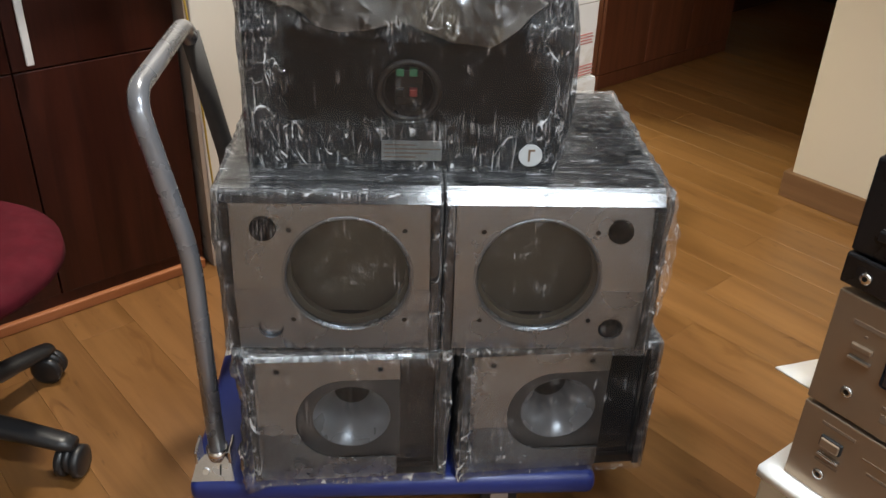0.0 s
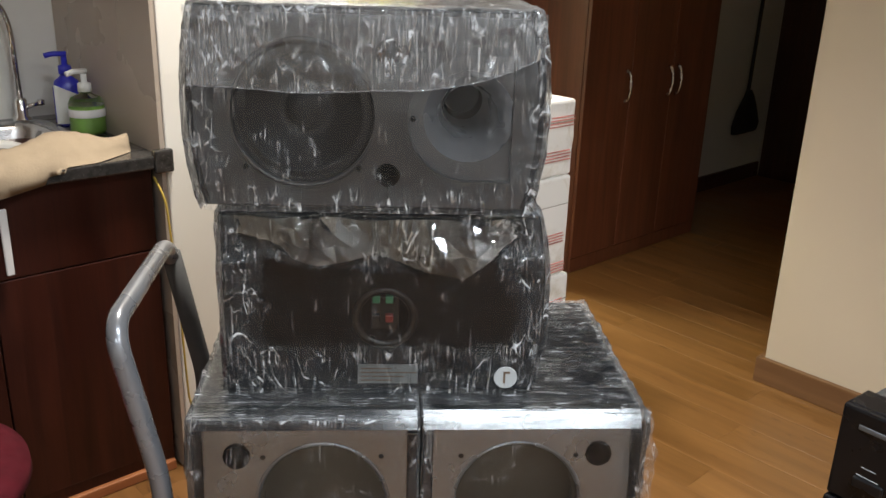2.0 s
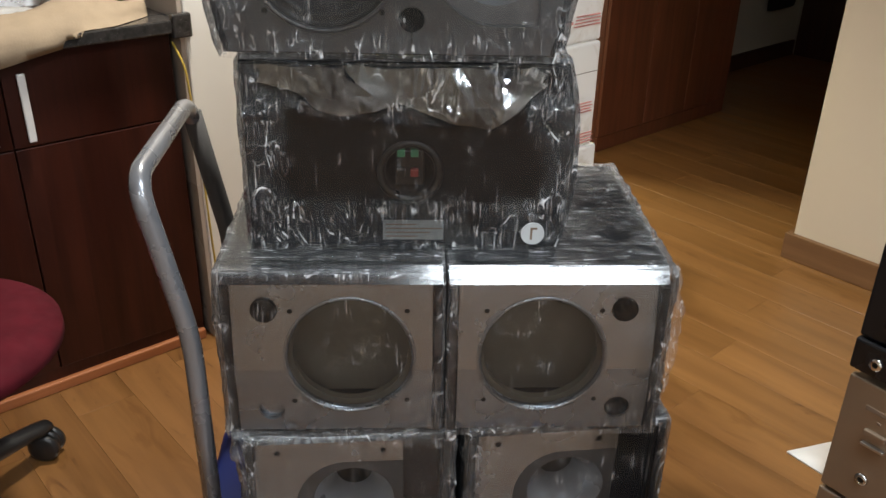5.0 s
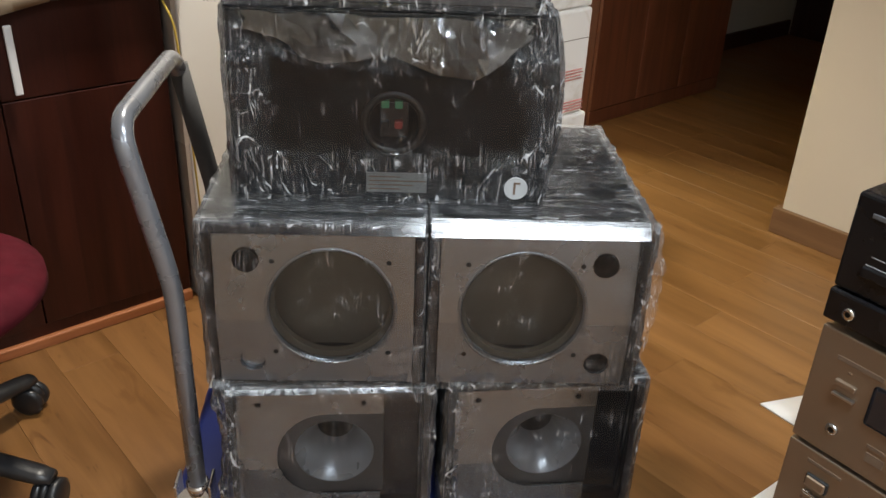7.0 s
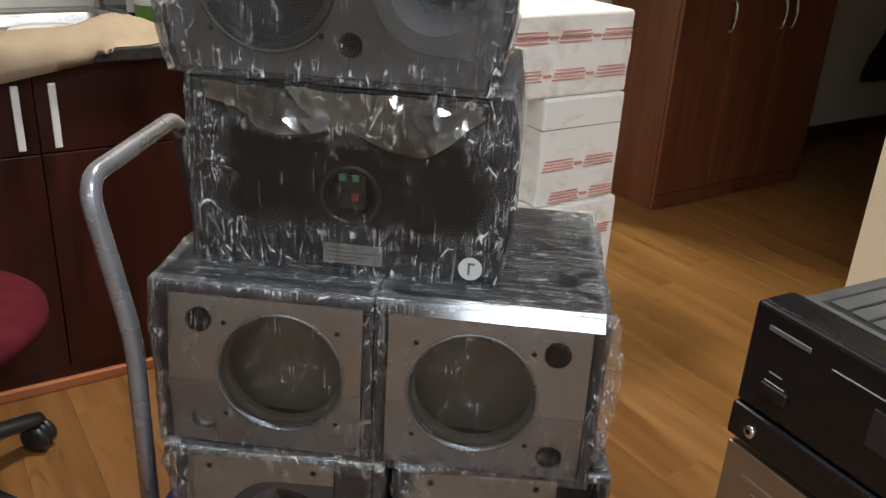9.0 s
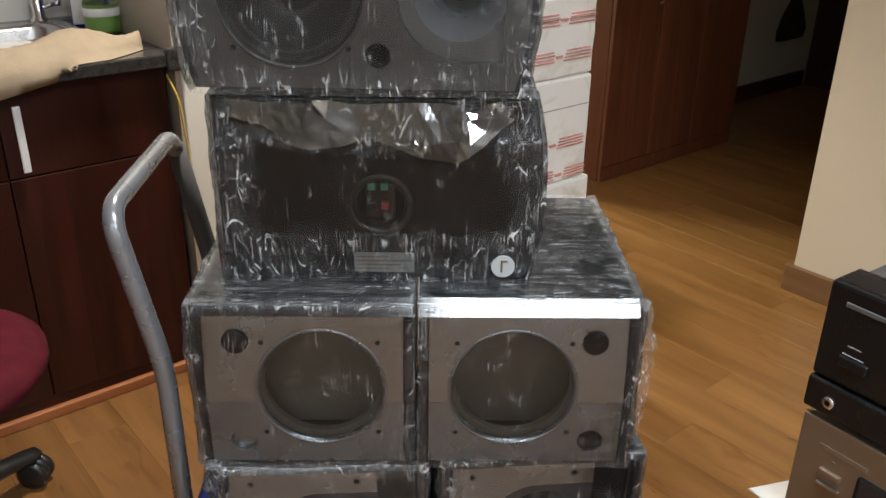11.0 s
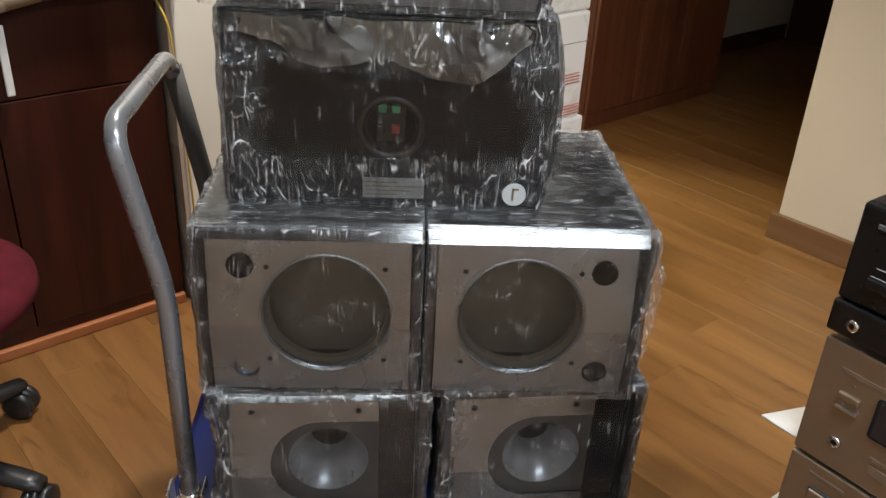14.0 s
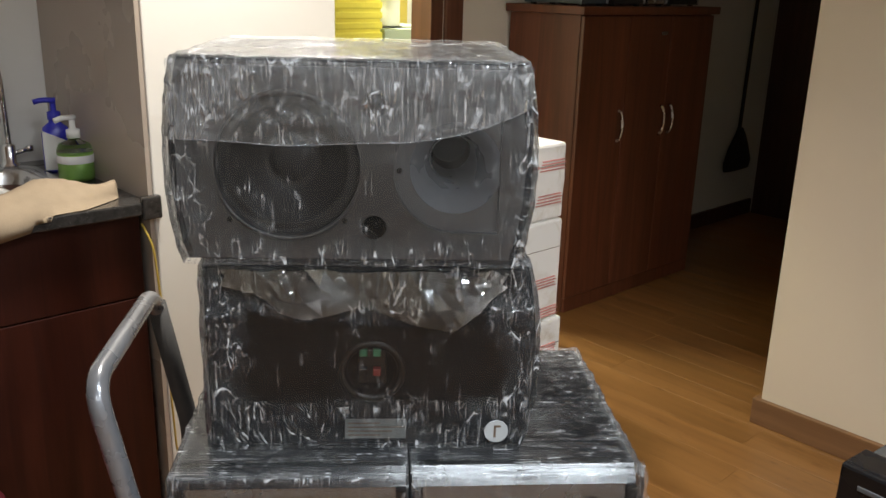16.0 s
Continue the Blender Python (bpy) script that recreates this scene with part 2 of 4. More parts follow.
GRANITE = plain("dark_granite", (0.035, 0.033, 0.032), 0.22, 0, 0.5, 300, 0.03, 0.3)
TOWEL = plain("beige_towelling", (0.31, 0.242, 0.168), 0.95, 0, 0.12, 60, 1.0)
MAROON = plain("maroon_upholstery", (0.07, 0.006, 0.011), 0.9, 0, 0.2, 90, 0.6)
MAROON.node_tree.nodes["Principled BSDF"].inputs["Specular IOR Level"].default_value = 0.15
BLACK_PLASTIC = plain("black_plastic", (0.014, 0.014, 0.015), 0.35, 0, 0.2, 30, 0.1)
EQUIPMENT = plain("black_equipment_paint", (0.006, 0.006, 0.007), 0.3, 0, 0.2, 30, 0.04, 0.0)
DUSTY_TOP = plain("dusty_black_sheet_steel", (0.05, 0.047, 0.042), 0.75, 0.0, 0.6, 30, 0.1)
CHAMPAGNE = plain("champagne_aluminium", (0.29, 0.218, 0.155), 0.36, 0.7, 0.05, 60, 0.04)
MARK = plain("pale_print", (0.3, 0.3, 0.31), 0.5)
BROWN_MARK = plain("brown_print", (0.16, 0.11, 0.075), 0.5)
FOAM = plain("white_foam", (0.9, 0.885, 0.85), 0.85, 0, 0.06, 30, 0.5)


def grimy(name, clean, dirt, scale=9):
    """Clean foam with yellow-brown grime in blotches."""
    m, t, b = material(name)
    v = coords(t, spin=True)
    t.links.new(ramp(t, noise_of(t, v, scale, 7, 0.7, 0.8), (0.52, clean), (0.68, tuple(0.6 * c + 0.4 * d for c, d in zip(clean, dirt))), (0.8, dirt)), b.inputs["Base Color"])
    b.inputs["Roughness"].default_value = 0.85
    bump(t, b, noise_of(t, v, 120, 4), 0.4, 0.001)
    return m


GRIMY_FOAM = grimy("grimy_white_foam", (0.9, 0.885, 0.85), (0.5, 0.42, 0.28))
RED_PRINT = plain("faded_red_print", (0.68, 0.3, 0.26), 0.7, 0, 0.3, 60, 0.1)
CARTON = plain("brown_cardboard", (0.42, 0.29, 0.17), 0.85, 0, 0.1, 20, 0.2)
GREEN = plain("green_terminal", (0.06, 0.24, 0.13), 0.4)
RED = plain("red_terminal", (0.24, 0.04, 0.035), 0.4)
LABEL_PAPER = plain("silver_label", (0.22, 0.235, 0.235), 0.5, 0.1, 0.08, 60, 0.05)
BLUE_BOTTLE = plain("blue_bottle_plastic", (0.03, 0.035, 0.5), 0.25, 0, 0.1, 10, 0.02, 0.3)
WHITE_PLASTIC = plain("white_plastic", (0.8, 0.8, 0.78), 0.35, 0, 0.03, 10, 0.03)
SOAP = plain("green_liquid_soap", (0.32, 0.62, 0.12), 0.2, 0, 0.1, 10, 0.02, 0.4)
YELLOW_CABLE = plain("yellow_cable", (0.5, 0.35, 0.06), 0.45)
YELLOW_FOAM = plain("yellow_packing_foam", (0.9, 0.8, 0.12), 0.7, 0, 0.08, 25, 0.3)
OCHRE_CARTON = plain("ochre_carton", (0.5, 0.38, 0.08), 0.75, 0, 0.1, 25, 0.2)
GREY_GREEN = plain("grey_green_carton", (0.4, 0.47, 0.4), 0.6, 0, 0.06, 20, 0.1)
STICKER = plain("greyish_sticker", (0.42, 0.44, 0.45), 0.4)
BROOM = plain("dark_bristle", (0.02, 0.017, 0.014), 0.9, 0, 0.3, 90, 0.6)


def glass_material(name, colour):
    m, t, b = material(name)
    b.inputs["Base Color"].default_value = (*colour, 1)
    b.inputs["Transmission Weight"].default_value = 1.0
    b.inputs["Roughness"].default_value = 0.06
    b.inputs["IOR"].default_value = 1.4
    return m


CLEAR_PLASTIC = glass_material("clear_bottle_plastic", (0.95, 0.97, 0.93))


# ---- building helpers ----
def thing(name, m, label, category, group=""):
    ob = new(name)
    ob.matrix_world = m
    ob.empty_display_size = 0.05
    return tagged(ob, label, category, group)


def part(name, bm, mat, parent=None, label="", smooth=False, m=None):
    bmesh.ops.recalc_face_normals(bm, faces=bm.faces)
    me = bpy.data.meshes.new(name)
    for f in bm.faces:
        f.smooth = smooth
    bm.to_mesh(me)
    bm.free()
    me.materials.append(mat)
    ob = new(name, me)
    if parent is not None:
        ob.parent = parent
    if m is not None:
        ob.matrix_basis = m
    return tagged(ob, label)


def setting(name, bm, mat, m=None, label=""):
    ob = part(name, bm, mat, None, label, False, m if m is not None else ROOM)
    return tagged(ob, "", "", "", "structure")


def box(x0, x1, y0, y1, z0, z1, bevel=0.0, bm=None, seg=2):
    b = bmesh.new()
    bmesh.ops.create_cube(b, size=1)
    bmesh.ops.transform(b, matrix=Matrix.Translation(((x0 + x1) / 2, (y0 + y1) / 2, (z0 + z1) / 2)) @ Matrix.Diagonal((x1 - x0, y1 - y0, z1 - z0, 1)), verts=b.verts)
    if bevel:
        bmesh.ops.bevel(b, geom=list(b.edges), offset=bevel, segments=seg, profile=0.5, affect="EDGES")
    return merged(bm, b)


def merged(bm, b):
    if bm is None:
        return b
    me = bpy.data.meshes.new("t")
    b.to_mesh(me)
    b.free()
    bm.from_mesh(me)
    bpy.data.meshes.remove(me)
    return bm


def lathe(profile, m=None, steps=40, bm=None):
    """Turns a profile of (radius, height) pairs round z."""
    b = bmesh.new()
    rings = []
    for r, z in profile:
        if r < 1e-6:
            rings.append([b.verts.new((0, 0, z))])
        else:
            rings.append([b.verts.new((r * math.cos(2 * math.pi * k / steps), r * math.sin(2 * math.pi * k / steps), z)) for k in range(steps)])
    for p, q in zip(rings, rings[1:]):
        for k in range(steps):
            loop = [p[k % len(p)], p[(k + 1) % len(p)], q[(k + 1) % len(q)], q[k % len(q)]]
            seen = []
            for v in loop:
                if v not in seen:
                    seen.append(v)
            if len(seen) > 2:
                b.faces.new(seen)
    if m is not None:
        bmesh.ops.transform(b, matrix=m, verts=b.verts)
    return merged(bm, b)


def rod(a, c, r, bm=None, steps=16):
    a, c = Vector(a), Vector(c)
    d = c - a
    m = Matrix.Translation(a) @ d.to_track_quat("Z", "Y").to_matrix().to_4x4()
    return lathe([(0, 0), (r, 0), (r, d.length), (0, d.length)], m, steps, bm)


def tube(points, r, bm=None, steps=14, fillet=0.0):
    """A round tube along a way, its corners rounded."""
    pts = [Vector(p) for p in points]
    if fillet:
        way = [pts[0]]
        for a, p, c in zip(pts, pts[1:], pts[2:]):
            k = min(fillet, (a - p).length * 0.49, (c - p).length * 0.49)
            s, e = p + (a - p).normalized() * k, p + (c - p).normalized() * k
            way += [s * (1 - t) ** 2 + p * 2 * t * (1 - t) + e * t * t for t in [i / 8 for i in range(9)]]
        pts = way + [pts[-1]]
    b = bmesh.new()
    rings, up = [], None
    for i, p in enumerate(pts):
        d = (pts[min(i + 1, len(pts) - 1)] - pts[max(i - 1, 0)]).normalized()
        if up is None:
            up = d.orthogonal().normalized()
        up = (up - d * up.dot(d)).normalized()
        s = d.cross(up)
        rings.append([b.verts.new(p + r * (math.cos(2 * math.pi * k / steps) * up + math.sin(2 * math.pi * k / steps) * s)) for k in range(steps)])
    for p, q in zip(rings, rings[1:]):
        for k in range(steps):
            b.faces.new([p[k], p[(k + 1) % steps], q[(k + 1) % steps], q[k]])
    b.faces.new(rings[0])
    b.faces.new(rings[-1][::-1])
    return merged(bm, b)


def circle(cx, cz, r, n=48):
    return [(cx + r * math.cos(2 * math.pi * k / n), cz + r * math.sin(2 * math.pi * k / n)) for k in range(n)]


def plate(outer, holes, y0, y1, shape=None):
    """An upright board in x and z with holes through it, from y0 (its front) to y1. shape(x, z) moves its front back."""
    b = bmesh.new()
    edges = []
    for loop in (outer, *holes):
        vs = [b.verts.new((x, y0, z)) for x, z in loop]
        edges += [b.edges.new((vs[k], vs[(k + 1) % len(vs)])) for k in range(len(vs))]
    bmesh.ops.triangle_fill(b, use_beauty=True, use_dissolve=False, edges=edges)
    got = bmesh.ops.extrude_face_region(b, geom=list(b.faces))
    back = [g for g in got["geom"] if isinstance(g, bmesh.types.BMVert)]
    bmesh.ops.translate(b, vec=(0, y1 - y0, 0), verts=back)
    if shape:
        for v in b.verts:
            v.co.y += shape(v.co.x, v.co.z)
    return b


def arc(cx, cz, r, a0, a1, n=24):
    return [(cx + r * math.cos(radians(a0 + (a1 - a0) * k / n)), cz + r * math.sin(radians(a0 + (a1 - a0) * k / n))) for k in range(n + 1)]


def crease(p, seed):
    """Folded-sheet relief between 0 and 1."""
    q = p + Vector((seed * 3.7, seed * 1.9, seed * 5.3))
    a = 1 - abs(noise.noise(q * 21))
    b = 1 - abs(noise.noise(Vector((q.x * 44, q.y * 44, q.z * 18))))
    c = 1 - abs(noise.noise(q * 60))
    return 0.5 * a ** 4 + 0.35 * b ** 4 + 0.15 * c ** 3


def wrap_film(parent, w, h, d, seed, bulge=0.0, torn=None, bow_left=1.0, res=0.006, calm=0.0004, wild=0.003, loose=None, lift=0.004, band=0.028, label="clear crumpled stretch film"):
    """A skin of stretch film round a box: tight on its faces, crumpled along its edges. torn(x, z) is where it lies taut and clear on the front;
    loose(p) gives further slack."""
    b = bmesh.new()
    slack_of = b.verts.layers.float.new("slack")

    def side(z):
        k = (z - h / 2) / (h / 2)
        return bulge * max(0.0, 1 - k * k)

    def place(p):
        core = Vector((max(-w / 2 + 0.02, min(w / 2 - 0.02, p.x)), max(0.02, min(d - 0.02, p.y)), max(0.02, min(h - 0.02, p.z))))
        out = (p - core).normalized()
        gaps = sorted((w / 2 - abs(p.x), min(p.y, d - p.y), min(p.z, h - p.z)))
        edge = math.exp(-max(gaps[1], 0) / band)
        more = loose(p) if loose else 0.0
        amp = calm + wild * edge + more
        q = p + out * (lift + amp * crease(p, seed) + 0.4 * more)
        q.x += math.copysign(side(p.z), p.x) * min(1, abs(p.x) / (w / 2)) * (1.0 if p.x > 0 else bow_left)
        return q, edge, more

    cache = {}

    def vert(p):
        key = (round(p.x, 4), round(p.y, 4), round(p.z, 4))
        if key not in cache:
            q, edge, more = place(p)
            v = b.verts.new(q)
            s_ = min(1.0, 0.95 * edge + more * 95)
            if torn and p.y < 0.001 and torn(p.x, p.z):
                s_ *= 0.15
            v[slack_of] = s_
            cache[key] = v
        return cache[key]

    def grid(o, u, v, step_u, step_v, tight=0):
        nu, nv = max(2, round(u.length / step_u)), max(2, round(v.length / step_v))
        for i in range(nu):
            for j in range(nv):
                got = [vert(o + u * (k / nu) + v * (n / nv)) for k, n in ((i, j), (i + 1, j), (i + 1, j + 1), (i, j + 1))]
                f = b.faces.new(got)
                f.material_index = tight

    x, y, z = Vector((w, 0, 0)), Vector((0, d, 0)), Vector((0, 0, h))
    lo = Vector((-w / 2, 0, 0))
    grid(lo, x, z, res, res)
    grid(lo + z, x, y, res, 0.012, 1)
    grid(lo + x, y, z, 0.012, res)
    grid(lo, y, z, 0.012, res)
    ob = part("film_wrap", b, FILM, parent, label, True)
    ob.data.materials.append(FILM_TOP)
    return ob


def shell(w, h, d, t=0.018, front=0.0, bulge=0.0, bow_left=1.0):
    """An open-fronted case of boards, its sides bowed by bulge."""
    b = bmesh.new()
    n = 12 if bulge else 1

    def half(z):
        k = (z - h / 2) / (h / 2)
        return w / 2 + bulge * (1 - k * k)

    outer = [(half(h * k / n), h * k / n) for k in range(n + 1)]
    ring = outer + [(-(w / 2 + (x - w / 2) * bow_left), z) for x, z in outer[::-1]]
    inner = [((abs(x) - t) * math.copysign(1, x), min(max(z, t), h - t)) for x, z in ring]
    loops = []
    for y, loop in ((front, ring), (d, ring), (d - t, inner), (front, inner)):
        loops.append([b.verts.new((x, y, z)) for x, z in loop])
    m = len(ring)
    o0, o1, i1, i0 = loops
    for k in range(m):
        j = (k + 1) % m
        b.faces.new([o0[k], o0[j], o1[j], o1[k]])
        b.faces.new([i0[k], i0[j], i1[j], i1[k]])
        b.faces.new([o0[k], o0[j], i0[j], i0[k]])
    b.faces.new(o1)
    b.faces.new(i1)
    return b


def turned(x, y, z):
    """Turns a lathe so that its axis points along +y, into a cabinet."""
    return Matrix.Translation((x, y, z)) @ Matrix.Rotation(radians(-90), 4, "X")


def screw_holes(parent, spots, y=-0.0006, r=0.0042):
    for x, z in spots:
        part("screw_hole", lathe([(0, 0.0), (r, 0.0), (r, 0.004), (0, 0.004)], turned(x, (y(x, z) - 0.0004 if callable(y) else y), z), 14), HOLE, parent)


def woofer_cabinet(m, flip, seed, label):
    """A cabinet with an empty round driver opening, two ports and a two-piece grey front. flip: the ports stand on the other side."""
    w, h, d = 0.352, 0.303, 0.47
    s = -1 if flip else 1
    ob = thing("speaker_cabinet", m, label, "speaker", "wrapped speakers on the trolley")
    cx, cz, r = s * 0.026, 0.149, 0.104
    if flip:
        cx = -0.022
    ports = [(-s * 0.108 if not flip else 0.108, 0.234), (-s * 0.106 if not flip else 0.112, 0.048)]
    part("case", shell(w, h, d, 0.018, 0.036), CABINET, ob)
    edge = 0.016
    x0, x1, z0, z1, zs = -w / 2 + edge, w / 2 - edge, 0.006, h - 0.024, 0.127
    back = lambda x, z: (0.11 if z > zs else 0.03) * abs(z - zs)
    part("inner_board", plate([(-w / 2 + 0.018, 0.018), (w / 2 - 0.018, 0.018), (w / 2 - 0.018, h - 0.018), (-w / 2 + 0.018, h - 0.018)], [circle(cx, cz, r - 0.009), circle(*ports[0], 0.019), circle(*ports[1], 0.019)], 0.022, 0.036), INSIDE, ob)
    a = math.degrees(math.asin((zs - cz) / r))
    up = [(x0, zs)] + arc(cx, cz, r, 180 - a, a, 40) + [(x1, zs), (x1, z1), (x0, z1)]
    low = [(x0, zs - 0.0008)] + arc(cx, cz, r, 180 - a, 360 + a, 40) + [(x1, zs - 0.0008), (x1, z0), (x0, z0)]
    part("baffle_panel", plate(up, [circle(*ports[0], 0.0215, 32)], 0.0, 0.016, back), BAFFLE, ob, "satin grey front panel")
    part("baffle_panel", plate(low, [circle(*ports[1], 0.0215, 32)], 0.0, 0.016, back), BAFFLE, ob, "satin grey front panel")
    part("bevel_strip", plate([(-w / 2, h - 0.024), (w / 2, h - 0.024), (w / 2, h), (-w / 2, h)], [], 0.013, 0.027, lambda x, z: 0.024 * (z - h + 0.024) / 0.024), GLOSSY_BLACK, ob, "glossy black bevel")
    for q in (-1, 1):
        part("edge_strip", box(*sorted((q * (w / 2), q * (w / 2 - edge + 0.001))), 0.004, 0.02, 0, h - 0.0245, 0.002), GLOSSY_BLACK, ob)
    ring = lathe([(r - 0.004, 0.004), (r - 0.001, -0.001), (r + 0.003, -0.002), (r + 0.004, 0.001), (r - 0.004, 0.004)], turned(cx, 0.0, cz), 64)
    for v in ring.verts:
        v.co.y += back(v.co.x, v.co.z)
    part("opening_ring", ring, BAFFLE, ob, "", True)
    for px, pz in ports:
        deep = 0.09 if flip or pz > 0.1 else 0.007
        if deep < 0.01:
            part("port_plug", lathe([(0, 0.0058), (0.0195, 0.0058), (0.0195, 0.0066), (0, 0.0066)], turned(px, 0.008, pz), 28), BAFFLE, ob, "grey disc closing the port")
        part("port_tube", lathe([(0.0205, 0.0), (0.019, 0.004), (0.019, deep), (0.0, deep)], turned(px, 0.008, pz), 28), CABINET if deep > 0.01 else BAFFLE, ob, "", True)
    screw_holes(ob, [(cx + i * 0.093, cz + k * 0.083) for i in (-1, 1) for k in (-1, 1)], back)
    part("inner_wall", box(-w / 2 + 0.0185, w / 2 - 0.0185, 0.1, 0.104, 0.0185, h - 0.0185), INSIDE, ob)
    side = (lambda p: 0.007 * max(0.0, (p.x - w / 2 + 0.012) / 0.012) * (0.5 + 0.5 * noise.noise(p * 9))) if flip else (lambda p: 0.007 * max(0.0, (-p.x - w / 2 + 0.012) / 0.012) * (0.5 + 0.5 * noise.noise(p * 11)))
    wrap_film(ob, w, h, d, seed, wild=0.002, loose=side, band=0.011)
    if flip:
        b = bmesh.new()
        nz, nx = 44, 6
        vs = []
        for j in range(nz + 1):
            z = 0.02 + (h - 0.02) * j / nz
            reach = 0.012 + 0.03 * math.sin(math.pi * j / nz) ** 0.6 * (0.75 + 0.5 * noise.noise(Vector((4.0, z * 30, 1.0))))
            vs.append([b.verts.new((w / 2 + 0.004 + reach * i / nx, 0.02 + 0.02 * (i / nx) + 0.007 * noise.noise(Vector((i * 0.7, z * 45, 2.0))), z + 0.004 * noise.noise(Vector((i, z * 60, 3.0))))) for i in range(nx + 1)])
        for p, q in zip(vs, vs[1:]):
            for i in range(nx):
                b.faces.new([p[i], p[i + 1], q[i + 1], q[i]])
        part("film_edge", b, FILM_LOOSE, ob, "loose edge of clear film standing off the side", True)
    return ob


def horn_parts(ob, cx, cz, r, right, mat):
    """A round horn mouth behind a slot that opens to the side."""
    part("horn_flange", plate([(cx - r - 0.012, cz - r - 0.006), (right, cz - r - 0.006), (right, cz + r + 0.006), (cx - r - 0.012, cz + r + 0.006)], [circle(cx + 0.012, cz, r * 0.8, 40)], 0.016, 0.022), mat, ob, "grey horn flange")
    part("horn", lathe([(r * 0.8, 0.0), (r * 0.72, 0.008), (r * 0.6, 0.024), (r * 0.48, 0.044), (r * 0.4, 0.064), (r * 0.38, 0.08)], turned(cx + 0.012, 0.0175, cz), 44), HORN, ob, "pale grey horn throat", True)
    part("horn_driver", lathe([(r * 0.38, 0.079), (r * 0.34, 0.14), (0, 0.14)], turned(cx + 0.012, 0.0175, cz), 32), HOLE, ob)


def horn_cabinet(m, seed, label, loose_left):
    """A cabinet with a silver front plate slotted round a horn, and a bare dark strip beside it."""
    w, h, d = 0.356, 0.296, 0.45
    ob = thing("speaker_cabinet", m, label, "speaker", "wrapped speakers on the trolley")
    part("case", shell(w, h, d, 0.018, 0.012), CABINET, ob)
    x0, x1, z0, z1 = -w / 2 + 0.014, -w / 2 + 0.272, 0.004, h - 0.018
    cx, cz, r, zs = -w / 2 + 0.172, 0.142, 0.089, 0.118
    back = lambda x, z: (0.1 if z > zs else 0.03) * abs(z - zs)
    a = math.degrees(math.asin((zs - cz) / r))
    up = [(x0, zs)] + arc(cx, cz, r, 180 - a, 90, 24) + [(x1, cz + r), (x1, z1), (x0, z1)]
    low = [(x0, zs - 0.0008)] + arc(cx, cz, r, 180 - a, 270, 24) + [(x1 - 0.006, cz - r), (x1 - 0.006, z0), (x0, z0)]
    part("front_plate", plate(up, [circle(x0 + 0.04, z1 - 0.025, 0.0055, 16), circle(x1 - 0.035, z1 - 0.025, 0.0055, 16)], 0.0, 0.004, back), BAFFLE, ob, "satin grey slotted plate")
    part("front_plate", plate(low, [circle(x0 + 0.05, z0 + 0.025, 0.004, 16)], 0.0, 0.004, back), BAFFLE, ob, "satin grey slotted plate")
    part("front_board", plate([(-w / 2 + 0.012, 0.012), (w / 2 - 0.012, 0.012), (w / 2 - 0.012, h - 0.012), (-w / 2 + 0.012, h - 0.012)], [circle(cx + 0.012, cz, r * 0.82, 40)], 0.024, 0.04), GLOSSY_BLACK, ob)
    horn_parts(ob, cx, cz, r, x1, BAFFLE_DARK)
    part("bevel_strip", plate([(-w / 2, h - 0.017), (w / 2, h - 0.017), (w / 2, h), (-w / 2, h)], [], 0.006, 0.018, lambda x, z: 0.012 * (z - h + 0.017) / 0.017), GLOSSY_BLACK, ob, "glossy black bevel")
    part("edge_strip", box(-w / 2, -w / 2 + 0.0135, 0.004, 0.018, 0, h - 0.0175, 0.002), GLOSSY_BLACK, ob)
    part("edge_strip", box(w / 2 - 0.0135, w / 2, 0.004, 0.018, 0, h - 0.0175, 0.002), GLOSSY_BLACK, ob)
    slack = (lambda p: (0.022 * max(0.0, 1 - (p.x + w / 2) / 0.02) + 0.012 * max(0.0, 1 - (w / 2 - p.x) / 0.02)) * max(0.0, noise.noise(p * 8) + 0.45)) if loose_left else (lambda p: 0.012 * max(0.0, 1 - (p.x + w / 2) / 0.025) * max(0.0, noise.noise(p * 9) + 0.5))
    wrap_film(ob, w, h, d, seed, wild=0.003 if loose_left else 0.002, calm=0.0006 if loose_left else 0.0003, loose=slack, band=0.018 if loose_left else 0.011)
    return ob


